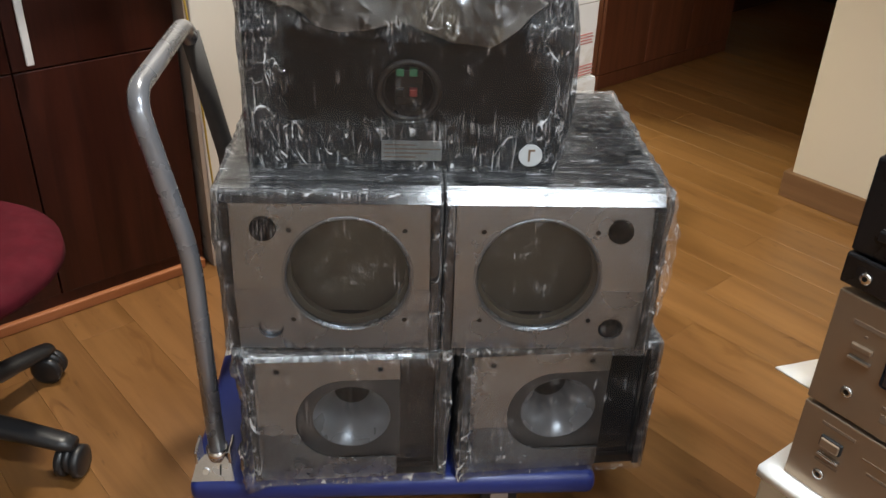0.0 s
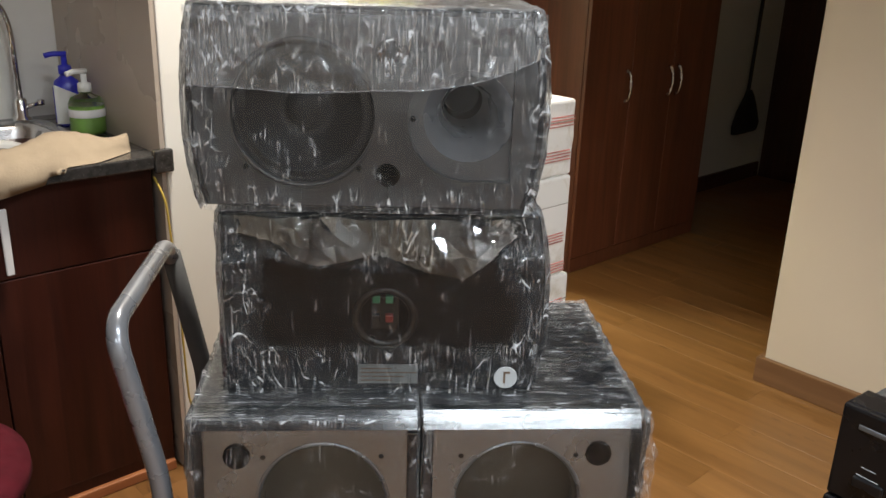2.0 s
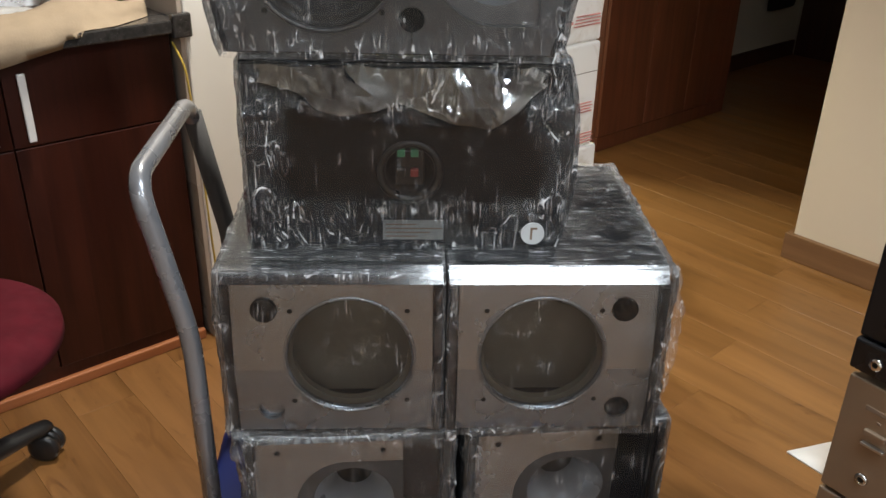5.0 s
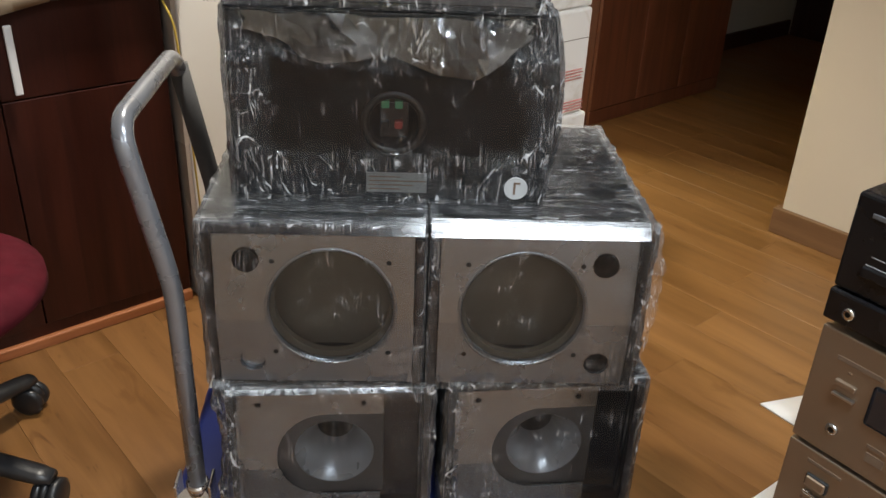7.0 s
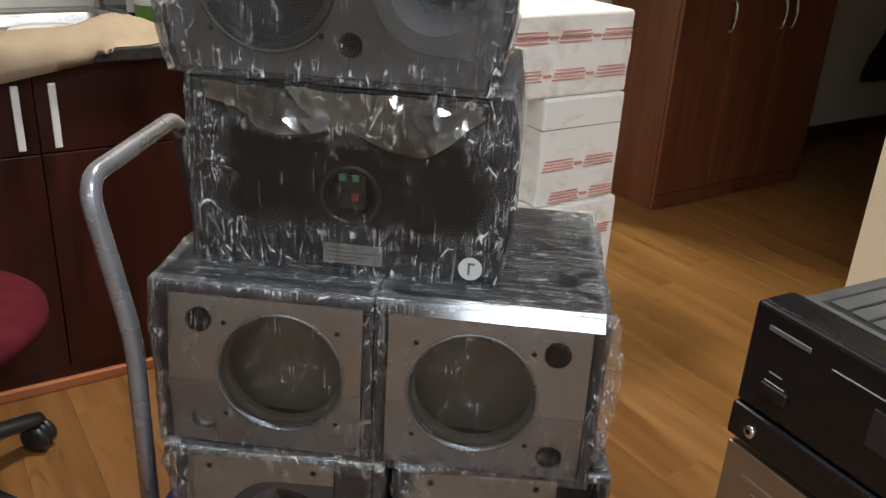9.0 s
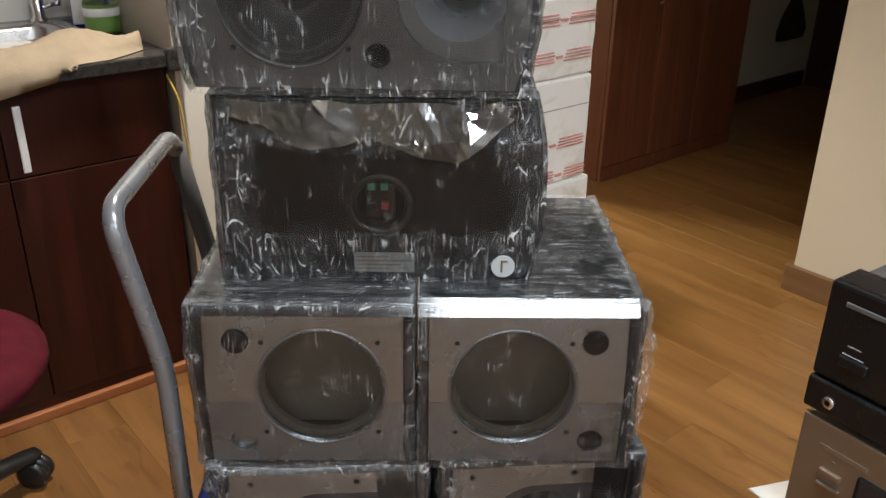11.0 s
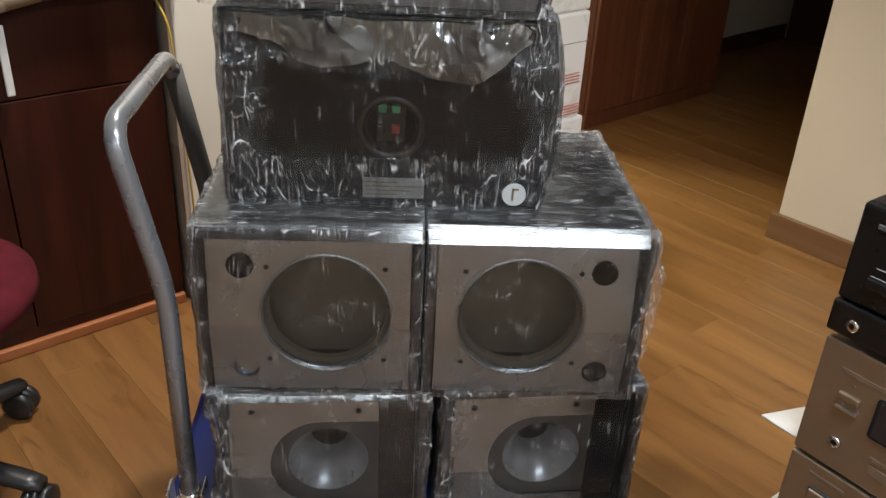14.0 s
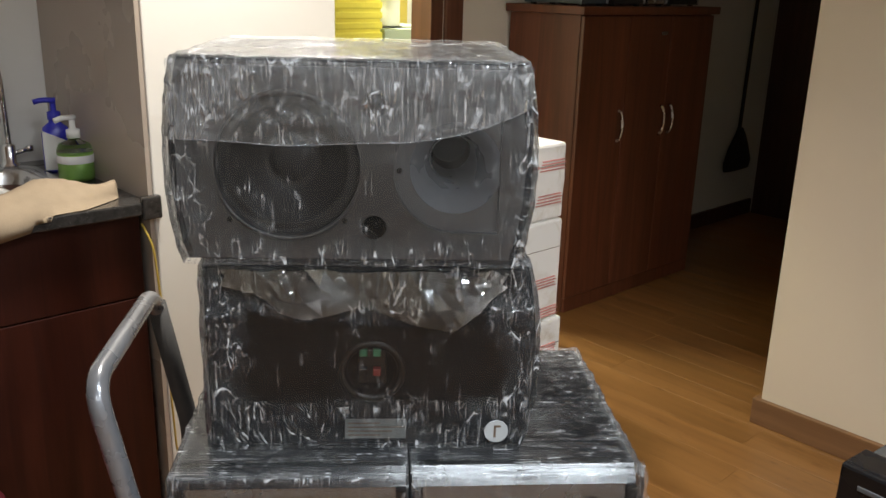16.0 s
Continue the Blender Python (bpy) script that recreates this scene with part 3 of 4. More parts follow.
def bowed_cabinet(m, seed, label):
    """A two-way cabinet with bowed sides, seen from its front: woofer, two ports and a horn."""
    w, h, d, bow = 0.482, 0.288, 0.43, 0.018
    ob = thing("speaker_cabinet", m, label, "speaker", "wrapped speakers on the trolley")
    part("case", shell(w, h, d, 0.018, 0.014, bow), CABINET, ob)
    n = 12
    rim = [(w / 2 - 0.012 + bow * (1 - (2 * k / n - 1) ** 2), h * k / n * 0.96 + 0.003) for k in range(n + 1)]
    zs = 0.145
    wx, wz, wr = -0.092, 0.140, 0.103
    hx, hz, hr = 0.150, 0.136, 0.092
    p1, p2 = (0.030, 0.052), (0.030, 0.229)
    back = lambda x, z: 0.05 * abs(z - zs)
    part("baffle", plate(rim + [(-x, z) for x, z in rim[::-1]], [circle(wx, wz, wr, 56), circle(*p1, 0.0185, 32), circle(*p2, 0.0185, 32), arc(hx, hz, hr, 90, 270, 28) + [(w / 2 - 0.03, hz - hr), (w / 2 - 0.03, hz + hr)]], 0.0, 0.016, back), BAFFLE_DARK, ob, "charcoal moulded front")
    part("woofer", lathe([(0.103, 0.0), (0.1, 0.004), (0.096, 0.008), (0.09, 0.002), (0.083, 0.006), (0.08, 0.012), (0.045, 0.04), (0.034, 0.05), (0.03, 0.04), (0.016, 0.034), (0, 0.032)], turned(wx, 0.012, wz), 56), CONE, ob, "dark paper woofer cone", True)
    part("woofer_ring", lathe([(0.103, -0.001), (0.106, -0.003), (0.109, 0.0), (0.106, 0.004), (0.103, -0.001)], turned(wx, 0.004, wz), 56), BAFFLE_DARK, ob, "", True)
    part("horn_flange", plate([(hx - hr - 0.006, hz - hr - 0.006), (w / 2 - 0.026, hz - hr - 0.006), (w / 2 - 0.026, hz + hr + 0.006), (hx - hr - 0.006, hz + hr + 0.006)], [circle(hx - 0.002, hz + 0.002, 0.067, 44)], 0.017, 0.021), FLANGE, ob, "grey horn flange")
    part("horn", lathe([(0.067, 0.0), (0.058, 0.012), (0.046, 0.034), (0.037, 0.06), (0.033, 0.09), (0.032, 0.15)], turned(hx - 0.002, 0.018, hz + 0.002), 44), HORN, ob, "pale grey horn throat", True)
    part("horn_driver", lathe([(0.033, 0.15), (0.03, 0.2), (0, 0.2)], turned(hx - 0.002, 0.018, hz + 0.002), 32), HOLE, ob)
    for px, pz in (p1, p2):
        part("port_tube", lathe([(0.0185, 0.0), (0.016, 0.005), (0.015, 0.08), (0, 0.08)], turned(px, 0.006, pz), 28), CABINET, ob, "", True)
    screw_holes(ob, [(-0.012, 0.062), (-0.176, 0.062), (0.064 + 0.002, 0.137)], 0.001)
    part("panel_seam", box(0.017, 0.055, 0.0035, 0.006, 0.1375, 0.1385), HOLE, ob)
    part("panel_seam", box(0.030 - 0.0006, 0.030 + 0.0006, 0.0035, 0.009, 0.012, 0.034), HOLE, ob)
    slack = lambda p: 0.0065 * max(0.0, (abs(p.x) - w / 2 + 0.09) / 0.09) * (0.6 + 0.6 * noise.noise(p * 12)) if p.y < 0.02 and abs(p.x) < w / 2 - 0.008 else 0.001
    wrap_film(ob, w, h, d, seed, bow, res=0.0055, wild=0.0035, calm=0.0006, loose=slack)
    # a second layer of film over the upper part of the front, its lower edge wavy
    b = bmesh.new()
    nx, nz = 90, 26
    low = lambda x: 0.176 + 0.003 * math.sin(x * 23 + 0.4) + 0.06 * max(0.0, min(1.0, (x - 0.06) / 0.2)) ** 1.5
    vs = [[b.verts.new((x, -0.009 - 0.006 * crease(Vector((x, 0.3, z)), seed + 5), z)) for x in [(-0.5 + i / nx) * (w + bow) for i in range(nx + 1)] for z in [low(x) + (h - low(x)) * j / nz]] for j in range(nz + 1)]
    for j in range(nz):
        for i in range(nx):
            b.faces.new([vs[j][i], vs[j][i + 1], vs[j + 1][i + 1], vs[j + 1][i]])
    rim_ = [(v.co.x, v.co.y - 0.0006, v.co.z) for v in vs[0][2:-2:2]]
    part("film_layer", b, FILM_SECOND, ob, "second layer of crinkled clear film", True)
    part("film_rim", tube(rim_, 0.0009, steps=6), FILM_LOOSE, ob, "rolled lower edge of the film", True)
    return ob


def bowed_cabinet_rear(m, seed, label):
    """The same kind of cabinet seen from its plain rear: terminal cup, label and torn film."""
    w, h, d, bow = 0.492, 0.298, 0.43, 0.018
    ob = thing("speaker_cabinet", m, label, "speaker", "wrapped speakers on the trolley")
    part("case", shell(w, h, d, 0.018, 0.012, bow, 0.0), CABINET, ob)
    n = 12
    rim = [(w / 2 - 0.004 + bow * (1 - (2 * k / n - 1) ** 2), 0.003 + (h - 0.006) * k / n) for k in range(n + 1)]
    tx, tz = 0.008, 0.128
    part("rear_panel", plate(rim + [(-w / 2 + 0.004, h - 0.003), (-w / 2 + 0.004, 0.003)], [circle(tx, tz, 0.041, 40)], 0.0, 0.014), CABINET, ob)
    cup = part("terminal_cup", lathe([(0.052, -0.001), (0.05, -0.004), (0.042, -0.003), (0.039, 0.004), (0.036, 0.03), (0, 0.03)], turned(tx, 0.0, tz), 40), BLACK_PLASTIC, ob, "round black plastic cup", True)
    for x, z, mat in ((-0.014, 0.028, GREEN), (0.007, 0.028, GREEN), (0.007, -0.005, RED), (-0.014, -0.005, BLACK_PLASTIC)):
        part("terminal", box(tx + x - 0.0062, tx + x + 0.0062, 0.006, 0.03, tz + z - 0.0062, tz + z + 0.0062, 0.0015), mat, cup)
    part("terminal_block", box(tx - 0.022, tx + 0.022, 0.016, 0.032, tz - 0.028, tz + 0.03, 0.002), BLACK_PLASTIC, cup)
    lab = part("label", box(-0.035, 0.062, -0.0012, 0.002, 0.012, 0.046), LABEL_PAPER, ob, "silvery printed rating label")
    for k in range(4):
        part("print_bar", box(-0.030, -0.030 + 0.05 + 0.02 * ((k * 7) % 3), -0.0018, 0, 0.017 + k * 0.007, 0.019 + k * 0.007), BROWN_MARK, lab)
    st = part("round_sticker", lathe([(0, 0), (0.019, 0), (0.019, 0.002), (0, 0.002)], turned(0.205, -0.0105, 0.028), 32), STICKER, ob, "round white sticker on the film")
    part("print_bar", box(0.201, 0.2045, -0.0112, -0.0095, 0.018, 0.039), BROWN_MARK, st)
    part("print_bar", box(0.201, 0.212, -0.0112, -0.0095, 0.0355, 0.039), BROWN_MARK, st)

    def torn(x, z):
        wob = 0.006 * noise.noise(Vector((x * 40, 3, z * 40))) + 0.004 * noise.noise(Vector((x * 110, 1, z * 110)))
        top = 0.238 - 0.055 * max(0.0, min(1.0, (x + 0.18) / 0.06)) * 0.45 - 0.02 * math.exp(-((x - 0.05) / 0.07) ** 2) + 0.045 * max(0.0, (x - 0.1) / 0.08)
        return -0.178 + wob < x < 0.176 + wob - 0.02 * math.exp(-((z - 0.16) / 0.05) ** 2) and 0.083 + wob < z < top + wob

    def slack(p):
        if p.y > 0.02 or abs(p.x) > w / 2 - 0.006:
            return 0.001
        e = max(0.0, (abs(p.x) - 0.15) / 0.08) * 0.008
        t = 0.012 * math.exp(-((p.z - 0.232) / 0.022) ** 2)
        return max(0.0, (e + t + 0.006 * math.exp(-((p.z - 0.06) / 0.03) ** 2)) * (0.55 + 0.6 * noise.noise(p * 13)))

    flap_edge = ((-0.215, 0.272), (-0.164, 0.259), (-0.125, 0.236), (-0.043, 0.230), (0.0, 0.242), (0.052, 0.218), (0.078, 0.215), (0.147, 0.221), (0.173, 0.246), (0.21, 0.274))

    def lower(x):
        for (x0, z0), (x1, z1) in zip(flap_edge, flap_edge[1:]):
            if x0 <= x <= x1:
                return z0 + (z1 - z0) * (x - x0) / (x1 - x0)
        return 0.274

    b = bmesh.new()
    rng = random.Random(seed + 77)
    nx, nz = 20, 3
    grid_ = []
    for i in range(nx + 1):
        x = -0.213 + 0.42 * i / nx
        zl = lower(x)
        grid_.append([b.verts.new((x + rng.uniform(-0.005, 0.005), -0.008 - 0.055 * (k / nz) * (0.12 + 0.88 * (math.exp(-((x + 0.10) / 0.045) ** 2) + math.exp(-((x - 0.13) / 0.055) ** 2))) * (0.8 + 0.4 * noise.noise(Vector((x * 30, k, 2)))) * min(1, (0.296 - zl) / 0.07), 0.294 + (zl - 0.294) * k / nz + rng.uniform(-0.004, 0.004) * (k < nz))) for k in range(nz + 1)])
    for p, q in zip(grid_, grid_[1:]):
        for k in range(nz):
            b.faces.new([p[k], q[k], q[k + 1]])
            b.faces.new([p[k], q[k + 1], p[k + 1]])
    part("film_flap", b, FILM_FLAP, ob, "loose shiny flap of folded film")
    wrap_film(ob, w, h, d, seed, bow, torn, 0.0, 0.005, wild=0.0035, loose=slack, label="torn crumpled clear stretch film")
    return ob


# ---- the room ----
H = 2.62
setting("wall_kitchen_back", box(-1.9, 0.95, 2.74, 2.86, 0, H), PANEL_GREY, label="pale grey splash panel behind the sink")
setting("wall_niche_side", box(0.95, 0.962, 2.076, 2.738, 0, H), SHADED_TAUPE, label="taupe panel at the side of the sink niche, shade in its colour")
setting("wall_pier", box(0.963, 1.53, 2.07, 2.85, 0, H, 0.004), WHITE_PAINT, label="white painted pier")
setting("wall_back_left", box(1.532, 1.72, 2.85, 2.97, 0, H), WHITE_PAINT)
setting("wall_back_over_door", box(1.72, 2.66, 2.85, 2.97, 2.1, H), WHITE_PAINT)
setting("wall_back", box(2.66, 4.2, 2.85, 2.97, 0, H), WHITE_PAINT, label="white back wall behind the cupboard")
setting("wall_corridor", box(4.2, 5.66, 2.851, 2.971, 0, H), SHADED_GREY, label="grey corridor wall, shade put into its colour")
setting("wall_corridor_end", box(5.66, 5.78, 1.1, 2.97, 0, H), SHADED_GREY)
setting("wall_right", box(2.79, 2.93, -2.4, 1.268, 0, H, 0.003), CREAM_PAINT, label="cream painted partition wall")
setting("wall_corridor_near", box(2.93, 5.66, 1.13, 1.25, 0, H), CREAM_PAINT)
setting("wall_behind", box(-1.9, 2.79, -2.52, -2.4, 0, H), WHITE_PAINT)
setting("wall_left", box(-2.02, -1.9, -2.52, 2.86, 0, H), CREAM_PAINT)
setting("ceiling", box(-2.02, 5.78, -2.52, 5.0, H, H + 0.1), CEILING, label="white painted ceiling")
setting("wall_store_back", box(0.9, 4.2, 4.9, 5.0, 0, H), WHITE_PAINT)
setting("wall_store_left", box(0.9, 1.0, 2.97, 4.9, 0, H), WHITE_PAINT)
setting("wall_store_right", box(4.1, 4.2, 2.98, 4.9, 0, H), WHITE_PAINT)
setting("trim_skirting", box(2.768, 2.79, -2.4, 1.29, 0.0, 0.095, 0.003), SKIRT, label="oak-coloured skirting board")
setting("trim_skirting_end", box(2.791, 2.93, 1.269, 1.29, 0.0, 0.095, 0.003), SKIRT, label="oak-coloured skirting board")
setting("trim_skirting_corridor", box(4.16, 5.62, 2.83, 2.851, 0.0, 0.10, 0.003), DARK_DOOR, label="dark skirting in the corridor")
fr = setting("door_frame", box(2.59, 2.66, 2.845, 2.975, 0, 2.1, 0.003), FRAME_WOOD, label="brown wooden door frame")
part("architrave", box(2.664, 2.765, 2.828, 2.849, 0, 2.17, 0.004), FRAME_WOOD, fr)
part("architrave", box(1.70, 2.662, 2.828, 2.849, 2.1, 2.17, 0.004), FRAME_WOOD, fr)
dd = setting("door_corridor", box(5.622, 5.659, 1.95, 2.825, 0, 2.08, 0.003), DARK_DOOR, label="very dark wooden door, closed")
part("door_handle", tube([(5.622, 2.0, 1.0), (5.582, 2.0, 1.0), (5.582, 2.1, 1.0)], 0.009, fillet=0.02), STEEL, dd, "", True)

# ---- the trolley ----
TROLLEY = pose(-0.46, 1.162, 0, 0, 0, 4.6)
tr = thing("platform_trolley", TROLLEY, "blue plastic platform trolley with grey tube handle", "trolley")
L, W, ZD = 0.78, 0.49, 0.148
deck = part("deck", box(0, L, 0, W, ZD - 0.05, ZD, 0.018, seg=3), BLUE, tr, "blue plastic deck with rounded edges", True)
part("deck_rib", box(0.03, L - 0.03, 0.03, W - 0.03, ZD - 0.064, ZD - 0.051), BLUE, tr)
hx = [(0.052, 0.047, ZD + 0.005), (0.052, 0.047, 0.62), (0.0, 0.045, 0.90), (0.0, 0.435, 0.90), (0.052, 0.437, 0.62), (0.052, 0.437, ZD + 0.005)]
part("handle", tube(hx, 0.0165, fillet=0.055, steps=20), TUBE, tr, "silver-grey painted steel tube, scuffed", True)
# Dark skin for the shade on the far leg; the tube has no sleeve.
far = [(0.004, 0.4356, 0.878), (0.036, 0.4362, 0.706), (0.052, 0.437, 0.62), (0.052, 0.437, 0.5)]
part("grip_sleeve", tube(far, 0.0185, fillet=0.03, steps=20), LEG_SHADE, tr, "dark grey skin put on for the far leg's shade", True)
for yy in (0.047, 0.437):
    br = part("bracket", plate([(0.005, 0.0), (0.085, 0.0), (0.078, 0.035), (0.066, 0.05), (0.03, 0.052), (0.014, 0.035)], [], 0, 0.004), STEEL, tr, "bright steel bracket", False, Matrix.Translation((0, yy - 0.036, ZD - 0.002)) @ Matrix.Rotation(radians(-28), 4, "X"))
    part("bolt", lathe([(0, -0.006), (0.006, -0.006), (0.007, 0), (0, 0)], turned(0.033, 0, 0.02), 12), CHROME, br)
    part("slot", box(0.058, 0.061, -0.0012, 0.003, 0.012, 0.032), HOLE, br)
    part("bracket_cheek", box(0.012, 0.018, yy - 0.02, yy + 0.03, ZD - 0.004, ZD + 0.055, 0.002), STEEL, tr)
    part("bracket_cheek", box(0.074, 0.08, yy - 0.02, yy + 0.03, ZD - 0.004, ZD + 0.055, 0.002), STEEL, tr)
    part("collar", lathe([(0.0166, 0), (0.021, 0), (0.021, 0.022), (0.0166, 0.022)], Matrix.Translation((0.052, yy if yy < 0.1 else 0.437, ZD + 0.03)), 20), CHROME, tr, "", True)
for cxx in (0.15, 0.6):
    for cyy in (0.07, W - 0.07):
        ca = part("caster", box(cxx - 0.03, cxx + 0.03, cyy - 0.026, cyy + 0.026, 0.078, 0.085, 0.002), STEEL, tr)
        part("fork", box(cxx - 0.018, cxx + 0.018, cyy - 0.02, cyy - 0.016, 0.035, 0.079, 0.001), STEEL, ca)
        part("fork", box(cxx - 0.018, cxx + 0.018, cyy + 0.016, cyy + 0.02, 0.035, 0.079, 0.001), STEEL, ca)
        part("wheel", lathe([(0, -0.013), (0.034, -0.013), (0.038, -0.009), (0.038, 0.009), (0.034, 0.013), (0, 0.013)], turned(cxx, cyy, 0.038), 28), RUBBER, ca, "", True)

# ---- the wrapped loudspeakers ----
horn_cabinet(pose(-0.158, 1.192, ZD, 0, 0, 6), 11, "dark wrapped speaker with silver slotted horn plate", True)
horn_cabinet(pose(0.226, 1.238, ZD, 0, 0, 8), 12, "dark wrapped speaker with silver slotted horn plate, tightly wrapped", False)
woofer_cabinet(pose(-0.177, 1.190, 0.453, 0, 0, 3.4), False, 21, "grey-fronted speaker in clear film, driver opening empty")
woofer_cabinet(pose(0.184, 1.211, 0.453, 0, 0, 3.4), True, 22, "grey-fronted film-wrapped speaker with a shiny upper edge")
bowed_cabinet_rear(pose(-0.067, 1.279, 0.766, 0, 0, 2.6), 31, "black bow-sided speaker turned rearwards, film torn open")
bowed_cabinet(pose(-0.086, 1.255, 1.08, 0, 0, 2.0), 41, "charcoal bow-sided speaker with woofer and horn, film-wrapped")

# ---- the sink corner ----
def sink_unit():
    ob = thing("sink_cabinet", ROOM, "dark red-brown laminate sink cabinet with bar handles", "cabinet")
    part("carcass", box(-1.2, 0.93, 2.115, 2.73, 0.05, 0.895), MAHOGANY, ob)
    for x0, x1 in ((-0.35, 0.088), (0.092, 0.52), (0.524, 0.93)):
        part("drawer_front", box(x0, x1, 2.095, 2.114, 0.675, 0.893, 0.002), MAHOGANY, ob)
        part("door", box(x0, x1, 2.095, 2.114, 0.065, 0.671, 0.002), MAHOGANY, ob)
    for x in (0.04, 0.479, 0.562):
        part("handle", box(x - 0.009, x + 0.009, 2.074, 2.083, 0.69, 0.852, 0.003), SATIN, ob, "flat satin steel bar handle")
        part("handle_post", rod((x, 2.082, 0.71), (x, 2.096, 0.71), 0.004), STEEL, ob)
        part("handle_post", rod((x, 2.082, 0.83), (x, 2.096, 0.83), 0.004), STEEL, ob)
    part("plinth", box(-1.2, 0.93, 2.085, 2.113, 0.0, 0.03, 0.004), PLINTH, ob, "orange-brown wooden plinth strip")
    part("toe_board", box(-1.2, 0.93, 2.1, 2.116, 0.031, 0.064), MAHOGANY, ob)
    return ob


sink_unit()
ct = thing("worktop", ROOM, "dark granite worktop with an inset steel sink", "worktop")
part("front_slab", box(-1.2, 0.948, 2.06, 2.14, 0.897, 0.93, 0.004), GRANITE, ct)
part("back_slab", box(-1.2, 0.948, 2.66, 2.738, 0.897, 0.93, 0.004), GRANITE, ct)
part("end_slab", box(0.85, 0.948, 2.141, 2.659, 0.897, 0.93, 0.004), GRANITE, ct)
part("rim_corner", box(0.925, 0.975, 2.052, 2.075, 0.885, 0.945, 0.005), GRANITE, ct)
part("left_slab", box(-1.2, 0.0, 2.141, 2.659, 0.897, 0.93, 0.004), GRANITE, ct)
sk = thing("sink", ROOM, "stainless steel sink bowl", "sink")
b = bmesh.new()
rings = []
for inset, z in ((-0.015, 0.936), (0.0, 0.938), (0.02, 0.934), (0.03, 0.92), (0.045, 0.78), (0.08, 0.765), (0.2, 0.76)):
    x0, x1, y0, y1 = 0.01 + inset, 0.845 - inset, 2.15 + inset, 2.65 - inset
    loop = []
    for ax, ay, a0 in ((x1, y1, 0), (x0, y1, 90), (x0, y0, 180), (x1, y0, 270)):
        rr = 0.06
        sx, sy = (-1 if ax == x1 else 1), (-1 if ay == y1 else 1)
        loop += [b.verts.new((ax + sx * rr + rr * math.cos(radians(a0 + k * 15)), ay + sy * rr + rr * math.sin(radians(a0 + k * 15)), z)) for k in range(7)]
    rings.append(loop)
for p, q in zip(rings, rings[1:]):
    for k in range(len(p)):
        b.faces.new([p[k], p[(k + 1) % len(p)], q[(k + 1) % len(q)], q[k]])
b.faces.new(rings[-1])
part("bowl", b, STEEL, sk, "", True)
part("drain", lathe([(0, 0.005), (0.03, 0.005), (0.04, 0.002), (0.042, 0)], Matrix.Translation((0.43, 2.42, 0.7605)), 28), CHROME, sk, "", True)
tap = thing("tap", ROOM @ pose(0.812, 2.685, 0.93), "chrome swan-neck kitchen tap", "tap")
part("tap_base", lathe([(0.026, 0), (0.026, 0.008), (0.018, 0.014), (0.018, 0.06), (0.014, 0.068), (0, 0.068)], None, 24), CHROME, tap, "", True)
part("spout", tube([(0, 0, 0.06), (-0.004, 0, 0.27), (-0.03, -0.02, 0.335), (-0.1, -0.08, 0.345), (-0.13, -0.11, 0.28)], 0.009, fillet=0.05), CHROME, tap, "", True)
part("lever", tube([(0.012, -0.004, 0.04), (0.05, -0.012, 0.05)], 0.007), CHROME, tap, "", True)
part("lever_knob", lathe([(0, -0.01), (0.011, -0.006), (0.011, 0.008), (0, 0.012)], Matrix.Translation((0.052, -0.012, 0.05)), 16), CHROME, tap, "", True)


def pump_bottle(m, label, body, liquid, cap, r, hh, squeeze=1.0):
    ob = thing("soap_bottle", m, label, "bottle", "soap bottles by the sink")
    if liquid:
        part("liquid", lathe([(0, 0.004), (r - 0.006, 0.004), (r - 0.004, 0.012), (r - 0.004, hh * 0.62), (0, hh * 0.62)], None, 28), liquid, ob, "green liquid soap", True)
        part("label_band", lathe([(r + 0.0006, hh * 0.42), (r + 0.0012, hh * 0.43), (r + 0.0012, hh * 0.6), (r + 0.0006, hh * 0.61)], None, 28), WHITE_PLASTIC, ob, "pale label band", True)
    part("bottle_body", lathe([(0, 0), (r - 0.004, 0), (r, 0.006), (r, hh * 0.72), (r * 0.85, hh * 0.86), (0.016, hh * 0.95), (0.014, hh), (0, hh)], Matrix.Diagonal((1, squeeze, 1, 1)), 28), body, ob, "", True)
    ob.children[-1].visible_shadow = not liquid
    part("pump_collar", lathe([(0.0, 0), (0.018, 0), (0.018, 0.022), (0.008, 0.026), (0.008, 0.048), (0, 0.048)], Matrix.Translation((0, 0, hh)), 20), cap, ob, "", True)
    part("pump_head", tube([(0.008, 0, hh + 0.055), (-0.03, 0, hh + 0.056), (-0.05, 0, hh + 0.05)], 0.0075, fillet=0.01), cap, ob, "", True)
    return ob


pump_bottle(ROOM @ pose(0.903, 2.42, 0.93, 0, 0, 10), "squat clear pump bottle of green soap, white pump", CLEAR_PLASTIC, SOAP, WHITE_PLASTIC, 0.047, 0.115)
bb = pump_bottle(ROOM @ pose(0.906, 2.565, 0.93, 0, 0, -20), "blue pump bottle with a white label", BLUE_BOTTLE, None, BLUE_BOTTLE, 0.038, 0.145, 0.7)
part("label", plate([(-0.034, 0.006), (0.036, 0.006), (0.036, 0.085), (-0.034, 0.118)], [], -0.03, -0.0275), WHITE_PLASTIC, bb, "slanted white label")

